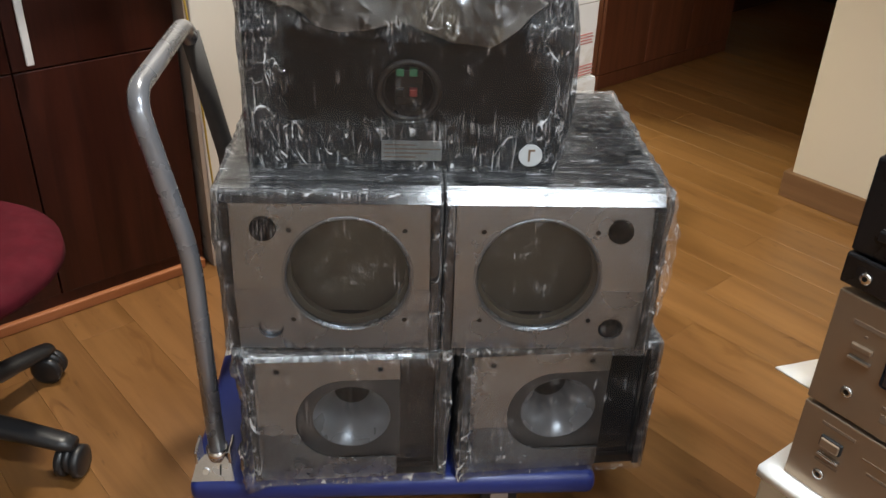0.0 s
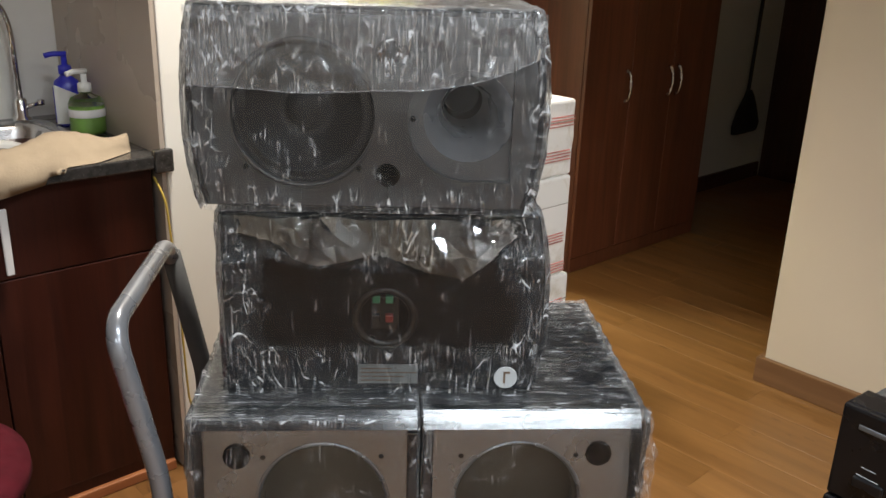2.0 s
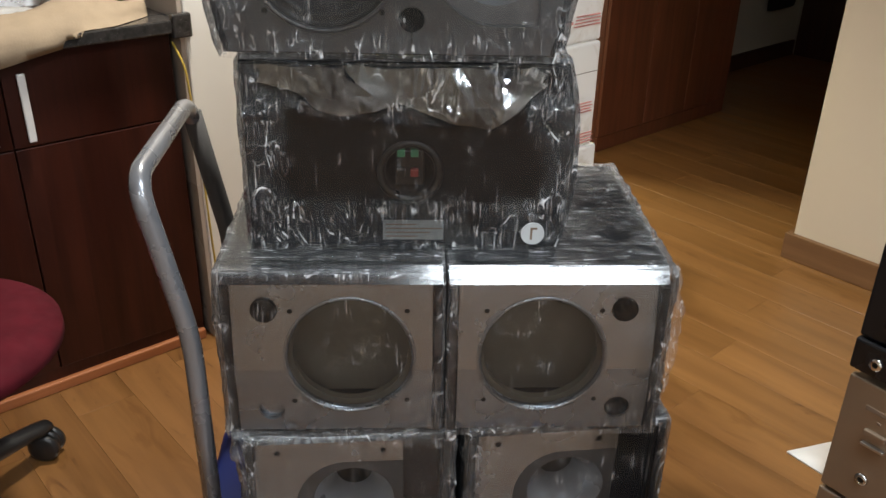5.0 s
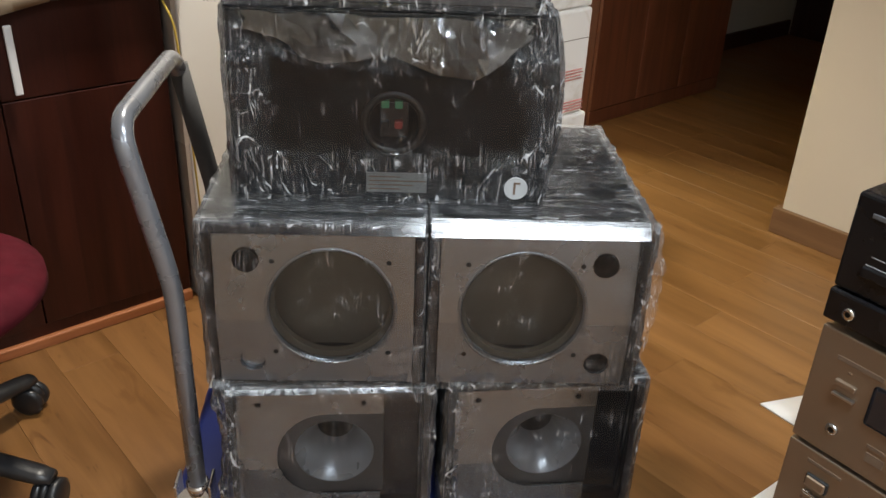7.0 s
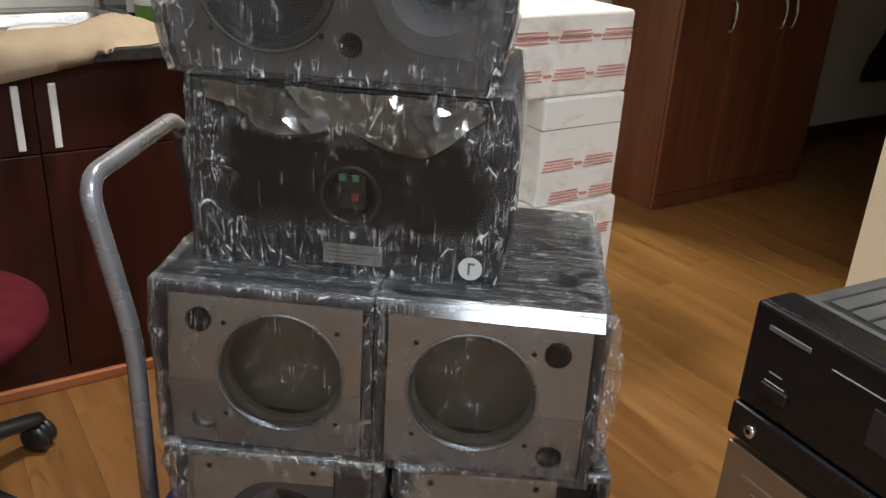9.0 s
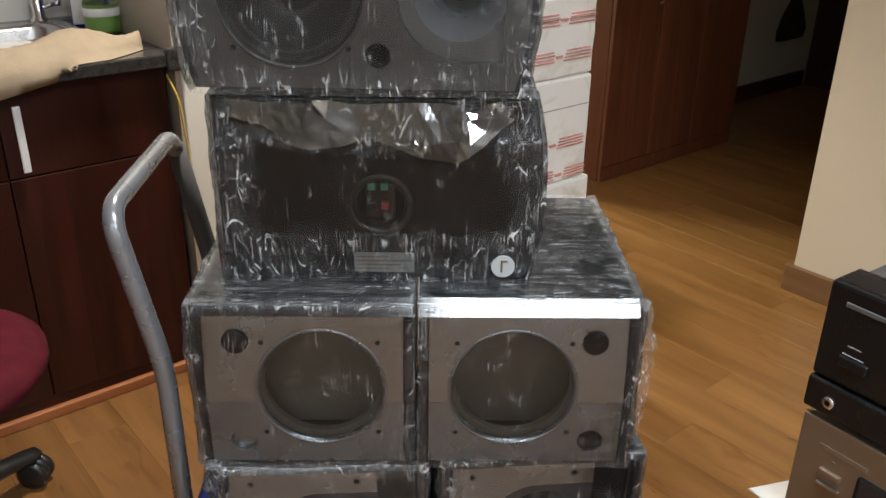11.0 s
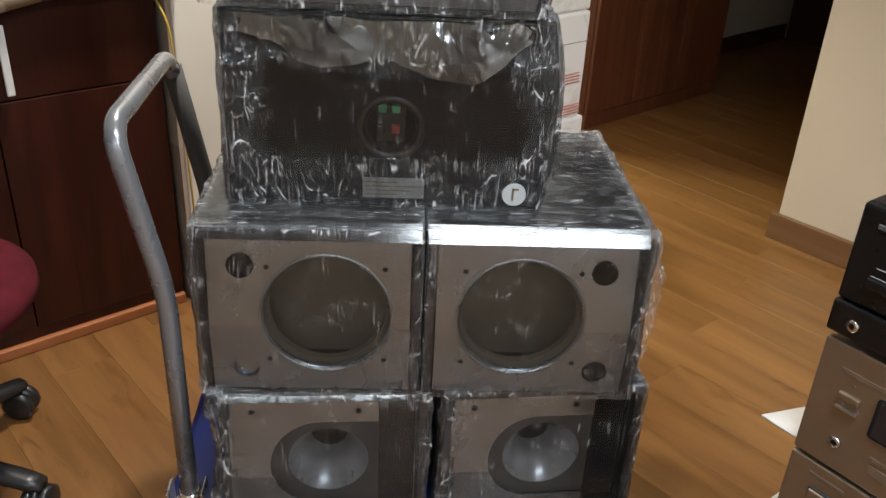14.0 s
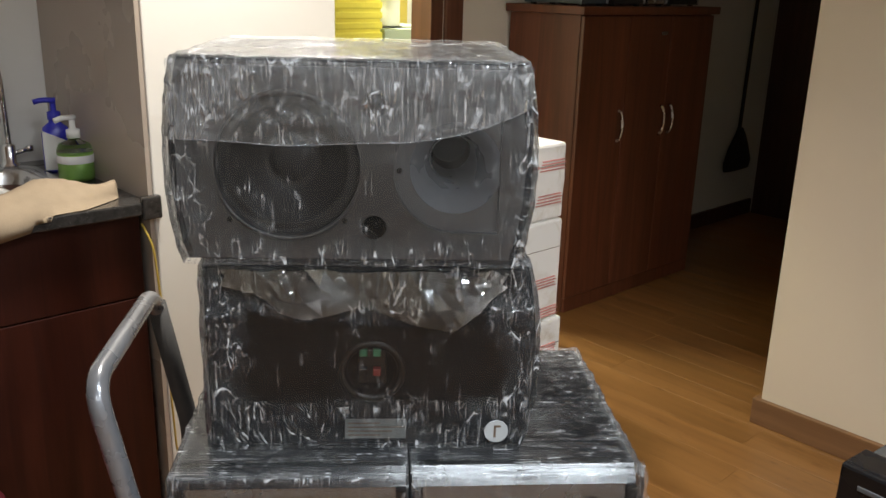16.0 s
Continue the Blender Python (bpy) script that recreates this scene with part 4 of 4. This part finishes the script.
# a folded towel along the front edge of the worktop
b = bmesh.new()
nu = 150
outer = ((2.195, 0.934), (2.188, 0.950), (2.165, 0.960), (2.135, 0.964), (2.10, 0.963), (2.07, 0.958), (2.05, 0.946), (2.042, 0.925), (2.040, 0.90), (2.040, 0.866))
inner = ((2.048, 0.866), (2.050, 0.90), (2.052, 0.925), (2.0575, 0.9322), (2.10, 0.9325), (2.15, 0.9325), (2.185, 0.932))
rows = []
for i in range(nu + 1):
    u = -0.5 + 1.4 * i / nu
    tail = max(0.0, min(1.0, (u - 0.45) / 0.4))
    tip = max(0.0, (u - 0.78) / 0.12)
    ring = []
    for k, (y, z) in enumerate(outer + inner):
        top = k < len(outer)
        if z < 0.93:
            z = 0.93 - (0.93 - z) * (1 - 0.97 * tail)
        if top and k not in (0, len(outer) - 1):
            q = Vector((u * 10, y * 30, z * 30))
            fold_ = 0.016 * (0.45 - abs(noise.noise(q))) + 0.007 * (0.4 - abs(noise.noise(q * 2.7)))
            lump = 0.026 * math.exp(-((u - 0.74) / 0.07) ** 2) * math.exp(-((y - 2.13) / 0.05) ** 2)
            z += max(fold_ * (0.7 + 0.6 * tail), -0.012) + lump if z > 0.93 else 0.0
            y -= fold_ * 0.5 if z < 0.95 else 0.0
        y += 0.035 * tail + (0.045 if y > 2.15 else 0.0) * math.exp(-((u - 0.74) / 0.1) ** 2)
        y = 2.155 + (y - 2.155) * (1 - 0.8 * min(1, tip) ** 1.5)
        z = max(z, 0.9315) if y > 2.0585 else z
        ring.append(b.verts.new((u, y, z)))
    rows.append(ring)
for p, q in zip(rows, rows[1:]):
    for k in range(len(p)):
        b.faces.new([p[k], p[(k + 1) % len(p)], q[(k + 1) % len(q)], q[k]])
b.faces.new(rows[0])
b.faces.new(rows[-1])
tw = part("towel", b, TOWEL, None, "", True, ROOM)
tagged(tw, "folded beige towel lying along the worktop edge", "towel")

bowl = thing("bowl", ROOM @ pose(0.63, 2.45, 0.762), "white plastic bowl standing in the sink", "bowl")
part("bowl_body", lathe([(0, 0.004), (0.058, 0.004), (0.07, 0.02), (0.094, 0.14), (0.104, 0.152), (0.104, 0.148), (0.097, 0.136), (0.074, 0.012), (0.06, 0), (0, 0)], None, 36), WHITE_PLASTIC, bowl, "", True)
part("bowl_contents", lathe([(0, 0.112), (0.05, 0.108), (0.086, 0.098), (0.08, 0.06), (0, 0.06)], None, 28), BROWN_MARK, bowl, "brown contents", True)

cab = thing("power_cable", ROOM, "yellow cable hanging down beside the sink cabinet", "cable")
part("cord", tube([(0.925, 2.07, 0.875), (0.94, 2.045, 0.82), (0.952, 2.04, 0.6), (0.955, 2.035, 0.35), (0.96, 2.035, 0.2), (1.03, 2.0, 0.1), (1.09, 1.98, 0.066)], 0.003, fillet=0.06, steps=8), YELLOW_CABLE, cab, "", True)
part("plug", box(1.085, 1.135, 1.955, 2.0, 0.045, 0.085, 0.005), WHITE_PLASTIC, cab, "white plug")
part("socket_block", box(1.05, 1.2, 1.94, 2.02, 0.0, 0.044, 0.006), WHITE_PLASTIC, cab, "white socket strip")

# ---- the swivel chair ----
ch = thing("swivel_chair", pose(-1.065, 1.36, 0), "swivel chair with a maroon seat and black base", "chair")
b = bmesh.new()
prof = [(0.0, 0.425), (0.2, 0.428), (0.262, 0.44), (0.285, 0.462), (0.283, 0.485), (0.255, 0.503), (0.19, 0.511), (0.0, 0.512)]
part("seat", lathe(prof, Matrix.Translation((0.045, 0.01, 0)) @ Matrix.Rotation(radians(20), 4, "Z") @ Matrix.Diagonal((1.0, 0.94, 1, 1)), 48, b), MAROON, ch, "maroon fabric seat cushion", True)
part("seat_plate", box(-0.12, 0.12, -0.12, 0.12, 0.395, 0.427, 0.01), BLACK_PLASTIC, ch)
part("column", lathe([(0, 0.06), (0.03, 0.06), (0.03, 0.24), (0.02, 0.245), (0.02, 0.4), (0, 0.4)], None, 24), BLACK_PLASTIC, ch, "", True)
part("hub", lathe([(0, 0.075), (0.05, 0.075), (0.052, 0.13), (0.035, 0.15), (0, 0.15)], None, 28), BLACK_PLASTIC, ch, "", True)
for k in range(5):
    a = -6 + 72 * k
    m = Matrix.Rotation(radians(a), 4, "Z")
    b = bmesh.new()
    secs = []
    for x, zz, hw, hh in ((0.03, 0.118, 0.03, 0.026), (0.12, 0.112, 0.027, 0.022), (0.22, 0.098, 0.024, 0.018), (0.29, 0.086, 0.024, 0.015), (0.318, 0.083, 0.018, 0.011)):
        secs.append([b.verts.new((x, hw * math.cos(2 * math.pi * j / 12), zz + hh * math.copysign(abs(math.sin(2 * math.pi * j / 12)) ** 0.7, math.sin(2 * math.pi * j / 12)))) for j in range(12)])
    for p, q in zip(secs, secs[1:]):
        for j in range(12):
            b.faces.new([p[j], p[(j + 1) % 12], q[(j + 1) % 12], q[j]])
    b.faces.new(secs[0])
    b.faces.new(secs[-1])
    leg = part("leg", b, BLACK_PLASTIC, ch, "", True, m)
    cs = part("caster", lathe([(0, 0.0), (0.008, 0), (0.008, 0.045), (0, 0.045)], Matrix.Translation((0.298, 0, 0.04)), 12), STEEL, leg, "")
    part("caster_hood", lathe([(0, -0.009), (0.024, -0.009), (0.033, -0.005), (0.033, 0.005), (0.024, 0.009), (0, 0.009)], Matrix.Translation((0.303, 0, 0.043)) @ Matrix.Rotation(radians(90 + 25 * k), 4, "Z") @ Matrix.Rotation(radians(90), 4, "X"), 24), BLACK_PLASTIC, leg, "", True)
    for q in (-1, 1):
        part("caster_wheel", lathe([(0, -0.011), (0.028, -0.011), (0.036, -0.006), (0.036, 0.006), (0.028, 0.011), (0, 0.011)], Matrix.Translation((0.303, 0, 0.036)) @ Matrix.Rotation(radians(90 + 25 * k), 4, "Z") @ Matrix.Rotation(radians(90), 4, "X") @ Matrix.Translation((0, 0, q * 0.017)), 24), BLACK_PLASTIC, leg, "", True)

# ---- the hi-fi stack ----
AMP = pose(0.478, 0.879, 0, 0, 0, -53)      # x runs along the fronts, y into the units


def bars(parent, mat, spots, y=-0.0008):
    for x0, x1, z0, z1 in spots:
        part("print_bar", box(x0, x1, y, y + 0.0015, z0, z1), mat, parent)


rc = thing("receiver", AMP @ pose(0, 0, 0.82), "black stereo receiver with a dusty vented top", "receiver")
part("chassis", box(0.006, 0.434, 0.02, 0.34, 0.012, 0.16), DUSTY_TOP, rc, "dusty black sheet steel cover")
part("upper_front", box(0, 0.44, 0, 0.024, 0.048, 0.166, 0.004), EQUIPMENT, rc, "glossy black front panel")
low = part("lower_front", box(0, 0.44, -0.004, 0.024, 0.006, 0.046, 0.003), EQUIPMENT, rc, "glossy black lower panel")
part("top_lip", box(0.002, 0.438, 0.006, 0.05, 0.1605, 0.167, 0.002), EQUIPMENT, rc)
part("vent_recess", box(0.022, 0.418, 0.07, 0.318, 0.1592, 0.1605), HOLE, rc, "dark slots under the slats")
for k in range(16):
    part("vent_slat", box(0.029 + k * 0.0245, 0.0485 + k * 0.0245, 0.075, 0.312, 0.16, 0.1635, 0.001), DUSTY_TOP, rc)
part("headphone_socket", lathe([(0.0035, -0.003), (0.007, -0.003), (0.008, 0.001), (0.0035, 0.001)], turned(0.03, -0.004, 0.024), 20), CHROME, low, "gold-rimmed headphone socket", True)
part("socket_hole", lathe([(0, 0), (0.0035, 0), (0.0035, 0.003), (0, 0.003)], turned(0.03, -0.0048, 0.024), 12), HOLE, low)
part("logo_plate", box(0.022, 0.074, -0.0012, 0.002, 0.142, 0.148, 0.001), FLANGE, rc, "pale maker's mark")
part("power_button", box(0.028, 0.062, -0.004, 0.004, 0.073, 0.086, 0.002), EQUIPMENT, rc)
bars(rc, MARK, [(0.03, 0.055, 0.0875, 0.0885), (0.034, 0.05, 0.0985, 0.0995), (0.1, 0.43, 0.139, 0.1402), (0.2, 0.42, 0.07, 0.071)])
part("display_window", box(0.15, 0.4, -0.0016, 0.002, 0.088, 0.128, 0.001), GLOSSY_BLACK, rc)
for x, r in ((0.385, 0.024),):
    part("knob", lathe([(0, -0.016), (r * 0.9, -0.016), (r, -0.012), (r, 0.002), (0, 0.002)], turned(x, 0, 0.07), 32), EQUIPMENT, rc, "", True)
part("indicator", lathe([(0, -0.004), (0.003, -0.003), (0.003, 0.001)], turned(0.235, 0, 0.066), 12), WHITE_PLASTIC, rc, "small bright lamp", True)
for x in (0.05, 0.39):
    for y in (0.06, 0.29):
        part("foot", lathe([(0, 0), (0.018, 0), (0.02, 0.013), (0, 0.013)], Matrix.Translation((x, y, -0.001)), 20), RUBBER, rc)


def deck_unit(z, hgt, label, first):
    ob = thing("hifi_unit", AMP @ pose(0.004, -0.002, z), label, "amplifier", "champagne hi-fi units")
    part("chassis", box(0.004, 0.436, 0.012, 0.33, 0.0, hgt - 0.004), CHAMPAGNE, ob)
    front = part("front_panel", box(0, 0.44, 0, 0.012, -0.001, hgt - 0.003, 0.002), CHAMPAGNE, ob, "brushed champagne front panel")
    if first:
        part("power_button", box(0.034, 0.060, -0.005, 0.002, 0.098, 0.106, 0.0015), CHAMPAGNE, front)
        part("power_button", box(0.034, 0.062, -0.005, 0.002, 0.084, 0.088, 0.001), STEEL, front, "bright metal strip")
        bars(front, BROWN_MARK, [(0.028, 0.085, 0.129, 0.135), (0.045, 0.049, 0.117, 0.12), (0.09, 0.112, 0.040, 0.045), (0.092, 0.114, 0.0215, 0.034)])
        part("display_window", box(0.078, 0.33, -0.0022, 0.002, 0.068, 0.122, 0.004), GLOSSY_BLACK, front, "smoked black display window")
        jack = (0.046, 0.036)
    else:
        part("power_button", box(0.034, 0.064, -0.004, 0.002, 0.074, 0.092, 0.002), HOLE, front)
        part("power_cap", box(0.036, 0.062, -0.007, 0.002, 0.076, 0.090, 0.002), CHAMPAGNE, front)
        part("power_button", box(0.036, 0.066, -0.005, 0.002, 0.062, 0.066, 0.001), STEEL, front, "bright metal strip")
        bars(front, BROWN_MARK, [(0.03, 0.075, 0.106, 0.111), (0.09, 0.14, 0.092, 0.0935), (0.034, 0.066, 0.049, 0.053), (0.1, 0.13, 0.073, 0.077)])
        part("tape_door", box(0.175, 0.36, -0.003, 0.002, 0.01, 0.075, 0.003), GLOSSY_BLACK, front)
        jack = (0.045, 0.03)
    part("headphone_socket", lathe([(0.004, -0.003), (0.0065, -0.003), (0.0085, 0.001), (0.004, 0.001)], turned(jack[0], 0, jack[1]), 20), STEEL, front, "", True)
    part("socket_hole", lathe([(0, -0.001), (0.004, -0.001), (0.004, 0.002), (0, 0.002)], turned(jack[0], 0, jack[1]), 12), HOLE, front)
    return ob


deck_unit(0.654, 0.166, "champagne aluminium hi-fi unit with a smoked display", True)
deck_unit(0.522, 0.128, "champagne aluminium hi-fi unit standing on white foam", False)


def foam_sheet(m, sx, sy, th, seed, label, corner=0.0):
    b = bmesh.new()
    n = 14
    lo, hi = [], []
    for j in range(n + 1):
        for i in range(n + 1):
            x, y = sx * (i / n - 0.5), sy * (j / n - 0.5)
            x -= corner * max(0.0, 1 - i / 3) * max(0.0, 1 - j / 6)
            z = 0.0
            lo.append(b.verts.new((x, y, z)))
            hi.append(b.verts.new((x, y, z + th + 0.001 * noise.noise(Vector((x * 20 + seed, y * 20, 0))))))
    for s, up in ((lo, False), (hi, True)):
        for j in range(n):
            for i in range(n):
                k = j * (n + 1) + i
                b.faces.new([s[k], s[k + 1], s[k + n + 2], s[k + n + 1]])
    rim = [(i, 0) for i in range(n)] + [(n, j) for j in range(n)] + [(i, n) for i in range(n, 0, -1)] + [(0, j) for j in range(n, 0, -1)]
    for p, q in zip(rim, rim[1:] + rim[:1]):
        p, q = p[1] * (n + 1) + p[0], q[1] * (n + 1) + q[0]
        b.faces.new([lo[p], lo[q], hi[q], hi[p]])
    ob = part("foam_sheet", b, FOAM, None, "", True, m)
    return tagged(ob, label, "packing foam", "white packing foam")


foam_sheet(AMP @ pose(0.20, 0.20, 0.6495, 0, 0, 0), 0.40, 0.37, 0.0035, 3, "thin white foam sheet between two hi-fi units", 0.055)
foam_sheet(AMP @ pose(0.205, 0.168, 0.502, 0, 0, 1), 0.46, 0.37, 0.018, 7, "thick white foam sheet under the hi-fi stack")
cb = thing("carton", AMP @ pose(0, 0, 0), "plain cream carton under the hi-fi stack", "carton")
part("carton_body", box(-0.02, 0.46, -0.01, 0.35, 0.0, 0.5, 0.004), plain("cream_carton", (0.52, 0.43, 0.31), 0.8, 0, 0.08, 20, 0.2), cb)

# ---- white printed boxes behind the trolley ----
def foam_box(m, w, d, h, label, rows, seed):
    ob = thing("foam_box", m, label, "box", "stacked white boxes")
    b = box(-w, 0, 0, d, 0, h, 0.008)
    bmesh.ops.subdivide_edges(b, edges=list(b.edges), cuts=3, use_grid_fill=True)
    for v in b.verts:
        v.co += Vector((noise.noise(v.co * 14 + Vector((seed, 0, 0))), noise.noise(v.co * 14 + Vector((0, seed, 0))), 0)) * 0.003
    part("box_body", b, GRIMY_FOAM, ob, "dented white foam body")
    part("lid_seam", box(-w - 0.001, 0.001, -0.001, d + 0.001, h * 0.72, h * 0.725), BROWN_MARK, ob)
    for z, off in rows:
        x = -w + 0.01 + off
        while x < -0.02:
            e = min(x + 0.105, -0.004)
            for k in range(4):
                part("print_bar", box(x + 0.003 * k, e - 0.004 * (k % 2), -0.0038, 0.002, z + k * 0.0085, z + k * 0.0085 + 0.0028), RED_PRINT, ob)
            if e + 0.035 < -0.004:
                part("print_mark", box(e + 0.006, e + 0.03, -0.0038, 0.002, z + 0.009, z + 0.016), RED_PRINT, ob)
            x = e + 0.036
    return ob


foam_box(ROOM @ pose(1.895, 1.505, 0.857), 0.42, 0.30, 0.212, "white foam box printed with red lines, top of stack", [(0.14, 0.02), (0.045, 0.01)], 1)
foam_box(ROOM @ pose(1.893, 1.50, 0.562), 0.275, 0.30, 0.294, "dented stained white foam box with red print", [(0.10, 0.0), (0.01, 0.03)], 2)
foam_box(ROOM @ pose(1.905, 1.49, 0.28), 0.42, 0.32, 0.281, "white foam box low in the stack", [(0.18, 0.0)], 3)
foam_box(ROOM @ pose(1.90, 1.495, 0.0), 0.42, 0.32, 0.279, "white foam box on the floor", [(0.18, 0.0)], 4)

# ---- the cupboard by the back wall ----
cu = thing("cupboard", ROOM, "reddish-brown wooden cupboard with three doors", "cupboard")
part("carcass", box(3.07, 4.12, 2.422, 2.83, 0.0, 1.36), CUPBOARD, cu)
part("top", box(3.045, 4.145, 2.385, 2.84, 1.362, 1.398, 0.004), CUPBOARD, cu, "overhanging wooden top")
part("base_rail", box(3.072, 4.118, 2.404, 2.421, 0.002, 0.07, 0.002), CUPBOARD, cu)
for k, (x0, x1) in enumerate(((3.073, 3.408), (3.412, 3.745), (3.749, 4.117))):
    dr = part("door", box(x0, x1, 2.402, 2.421, 0.073, 1.356, 0.002), CUPBOARD, cu)
    hx_ = (3.372, 3.712, 3.786)[k]
    part("handle", tube([(hx_, 2.402, 0.79), (hx_, 2.382, 0.803), (hx_, 2.370, 0.862), (hx_, 2.382, 0.921), (hx_, 2.402, 0.934)], 0.006, fillet=0.03, steps=10), STEEL, dr, "bowed steel handle", True)
    if k == 1:
        part("lock_plate", box(3.66, 3.71, 2.396, 2.403, 1.268, 1.284, 0.002), STEEL, dr)
for nm, x0, x1, y0, y1, hh, mat, lab in (
        ("equipment_case", 3.11, 3.30, 2.42, 2.75, 0.12, plain("slate_plastic", (0.06, 0.075, 0.085), 0.5), "slate grey equipment case on the cupboard"),
        ("equipment_case", 3.33, 3.58, 2.42, 2.75, 0.10, BLACK_PLASTIC, "black equipment case on the cupboard"),
        ("equipment_case", 3.60, 3.76, 2.42, 2.70, 0.09, STEEL, "silver-fronted equipment case on the cupboard"),
        ("equipment_case", 3.79, 4.05, 2.43, 2.70, 0.06, BLACK_PLASTIC, "flat black equipment case on the cupboard")):
    ob = thing(nm, ROOM @ pose(-0.03, 0.01, 1.398), lab, "equipment", "equipment on the cupboard")
    part("housing", box(x0, x1, y0, y1, 0.008, hh, 0.004), mat, ob)
    part("front_trim", box(x1 - 0.02, x1 - 0.006, y0 - 0.003, y0 + 0.002, 0.012, hh - 0.006, 0.001), MARK, ob)
    for x in (x0 + 0.03, x1 - 0.03):
        part("foot", box(x - 0.01, x + 0.01, y0 + 0.02, y0 + 0.04, 0, 0.009), RUBBER, ob)
        part("foot", box(x - 0.01, x + 0.01, y1 - 0.04, y1 - 0.02, 0, 0.009), RUBBER, ob)

# ---- the corridor ----
bro = thing("broom", ROOM @ pose(0, 0, 0), "dark broom hanging on the corridor wall", "broom")
part("broom_stick", rod((5.33, 2.832, 0.60), (5.37, 2.836, 1.75), 0.012), BROOM, bro)
b = bmesh.new()
secs = []
for z, hw, th in ((0.62, 0.022, 0.018), (0.58, 0.06, 0.022), (0.50, 0.12, 0.025), (0.40, 0.175, 0.022), (0.345, 0.165, 0.016)):
    secs.append([b.verts.new((5.325 + hw * math.cos(2 * math.pi * j / 16) + 0.01 * noise.noise(Vector((j, z * 9, 0))), 2.82 + th * math.sin(2 * math.pi * j / 16), z + 0.014 * noise.noise(Vector((j * 2.3, z * 30, 1))))) for j in range(16)])
for p, q in zip(secs, secs[1:]):
    for j in range(16):
        b.faces.new([p[j], p[(j + 1) % 16], q[(j + 1) % 16], q[j]])
b.faces.new(secs[0])
b.faces.new(secs[-1])
part("broom_head", b, BROOM, bro, "dark bristle head", True)

# ---- the store room behind the doorway ----
def stacked(name, m, w, d, h, mat, label, ribs=0):
    ob = thing(name, m, label, "carton", "cartons in the store room")
    part("carton_body", box(-w / 2, w / 2, 0, d, 0, h, 0.006), mat, ob)
    for k in range(ribs):
        part("layer", box(-w / 2 - 0.006, w / 2 + 0.006, -0.006, d + 0.004, h * (k + 0.12) / ribs, h * (k + 0.82) / ribs, 0.006), mat, ob)
    return ob


stacked("carton", ROOM @ pose(2.50, 3.25, 0), 0.5, 0.5, 0.9, CARTON, "brown carton low in the store room stack")
stacked("foam_stack", ROOM @ pose(2.435, 3.24, 0.90), 0.40, 0.42, 0.72, YELLOW_FOAM, "bright yellow packing foam in layers", 16)
stacked("carton", ROOM @ pose(2.93, 3.27, 0), 0.5, 0.5, 1.262, GREY_GREEN, "tall grey-green carton in the store room")
stacked("carton", ROOM @ pose(2.85, 3.80, 0), 0.9, 0.5, 0.9, CARTON, "large brown carton at the back of the store room")
stacked("carton", ROOM @ pose(2.85, 3.80, 0.9), 0.85, 0.5, 0.8, OCHRE_CARTON, "ochre carton stacked at the back of the store room")
sp = thing("cable_spool", ROOM @ pose(2.80, 3.40, 1.262), "spool of white cable on a grey-green carton", "spool")
part("lower_flange", lathe([(0, 0), (0.075, 0), (0.075, 0.006), (0, 0.006)], None, 32), BLACK_PLASTIC, sp)
part("winding", lathe([(0.05, 0.0065)] + [(0.062 + 0.002 * (k % 2), 0.008 + 0.0055 * k) for k in range(24)] + [(0.05, 0.14)], None, 32), WHITE_PLASTIC, sp, "wound white cable", True)
part("upper_flange", lathe([(0, 0.141), (0.075, 0.141), (0.075, 0.147), (0, 0.147)], None, 32), BLACK_PLASTIC, sp)
part("upper_winding", lathe([(0, 0.148), (0.06, 0.148), (0.062, 0.2), (0.06, 0.25), (0, 0.25)], None, 32), WHITE_PLASTIC, sp, "", True)

# ---- the floor, plank by plank ----
fl = setting("floor", box(-2.02, 5.78, -2.52, 5.0, -0.12, -0.0035), plain("floor_joint", (0.17, 0.08, 0.03), 0.8), label="honey-coloured wood laminate floor")
PW, PL = 0.15, 1.25
meshes = {}
col = 0
u = -1.9
while u < 5.64:
    v = -2.4 - ((col * 0.47) % 1.0) * PL
    while v < 2.97:
        a, c = max(v, -2.4), min(v + PL, 2.97)
        if c - a > 0.02 and not (u > 2.78 and c < 1.1):
            wide = min(PW, 5.66 - u)
            key = (round(wide, 3), round(c - a, 3))
            if key not in meshes:
                pb = box(0.0002, wide - 0.0002, 0.0002, c - a - 0.0002, -0.0035, 0.0, 0.0003, seg=1)
                me = bpy.data.meshes.new("plank")
                bmesh.ops.recalc_face_normals(pb, faces=pb.faces)
                pb.to_mesh(me)
                pb.free()
                me.materials.append(FLOORING)
                meshes[key] = me
            ob = new("plank", meshes[key])
            ob.parent = fl
            ob.matrix_basis = Matrix.Translation((u, a, 0))
        v += PL
    u += PW
    col += 1
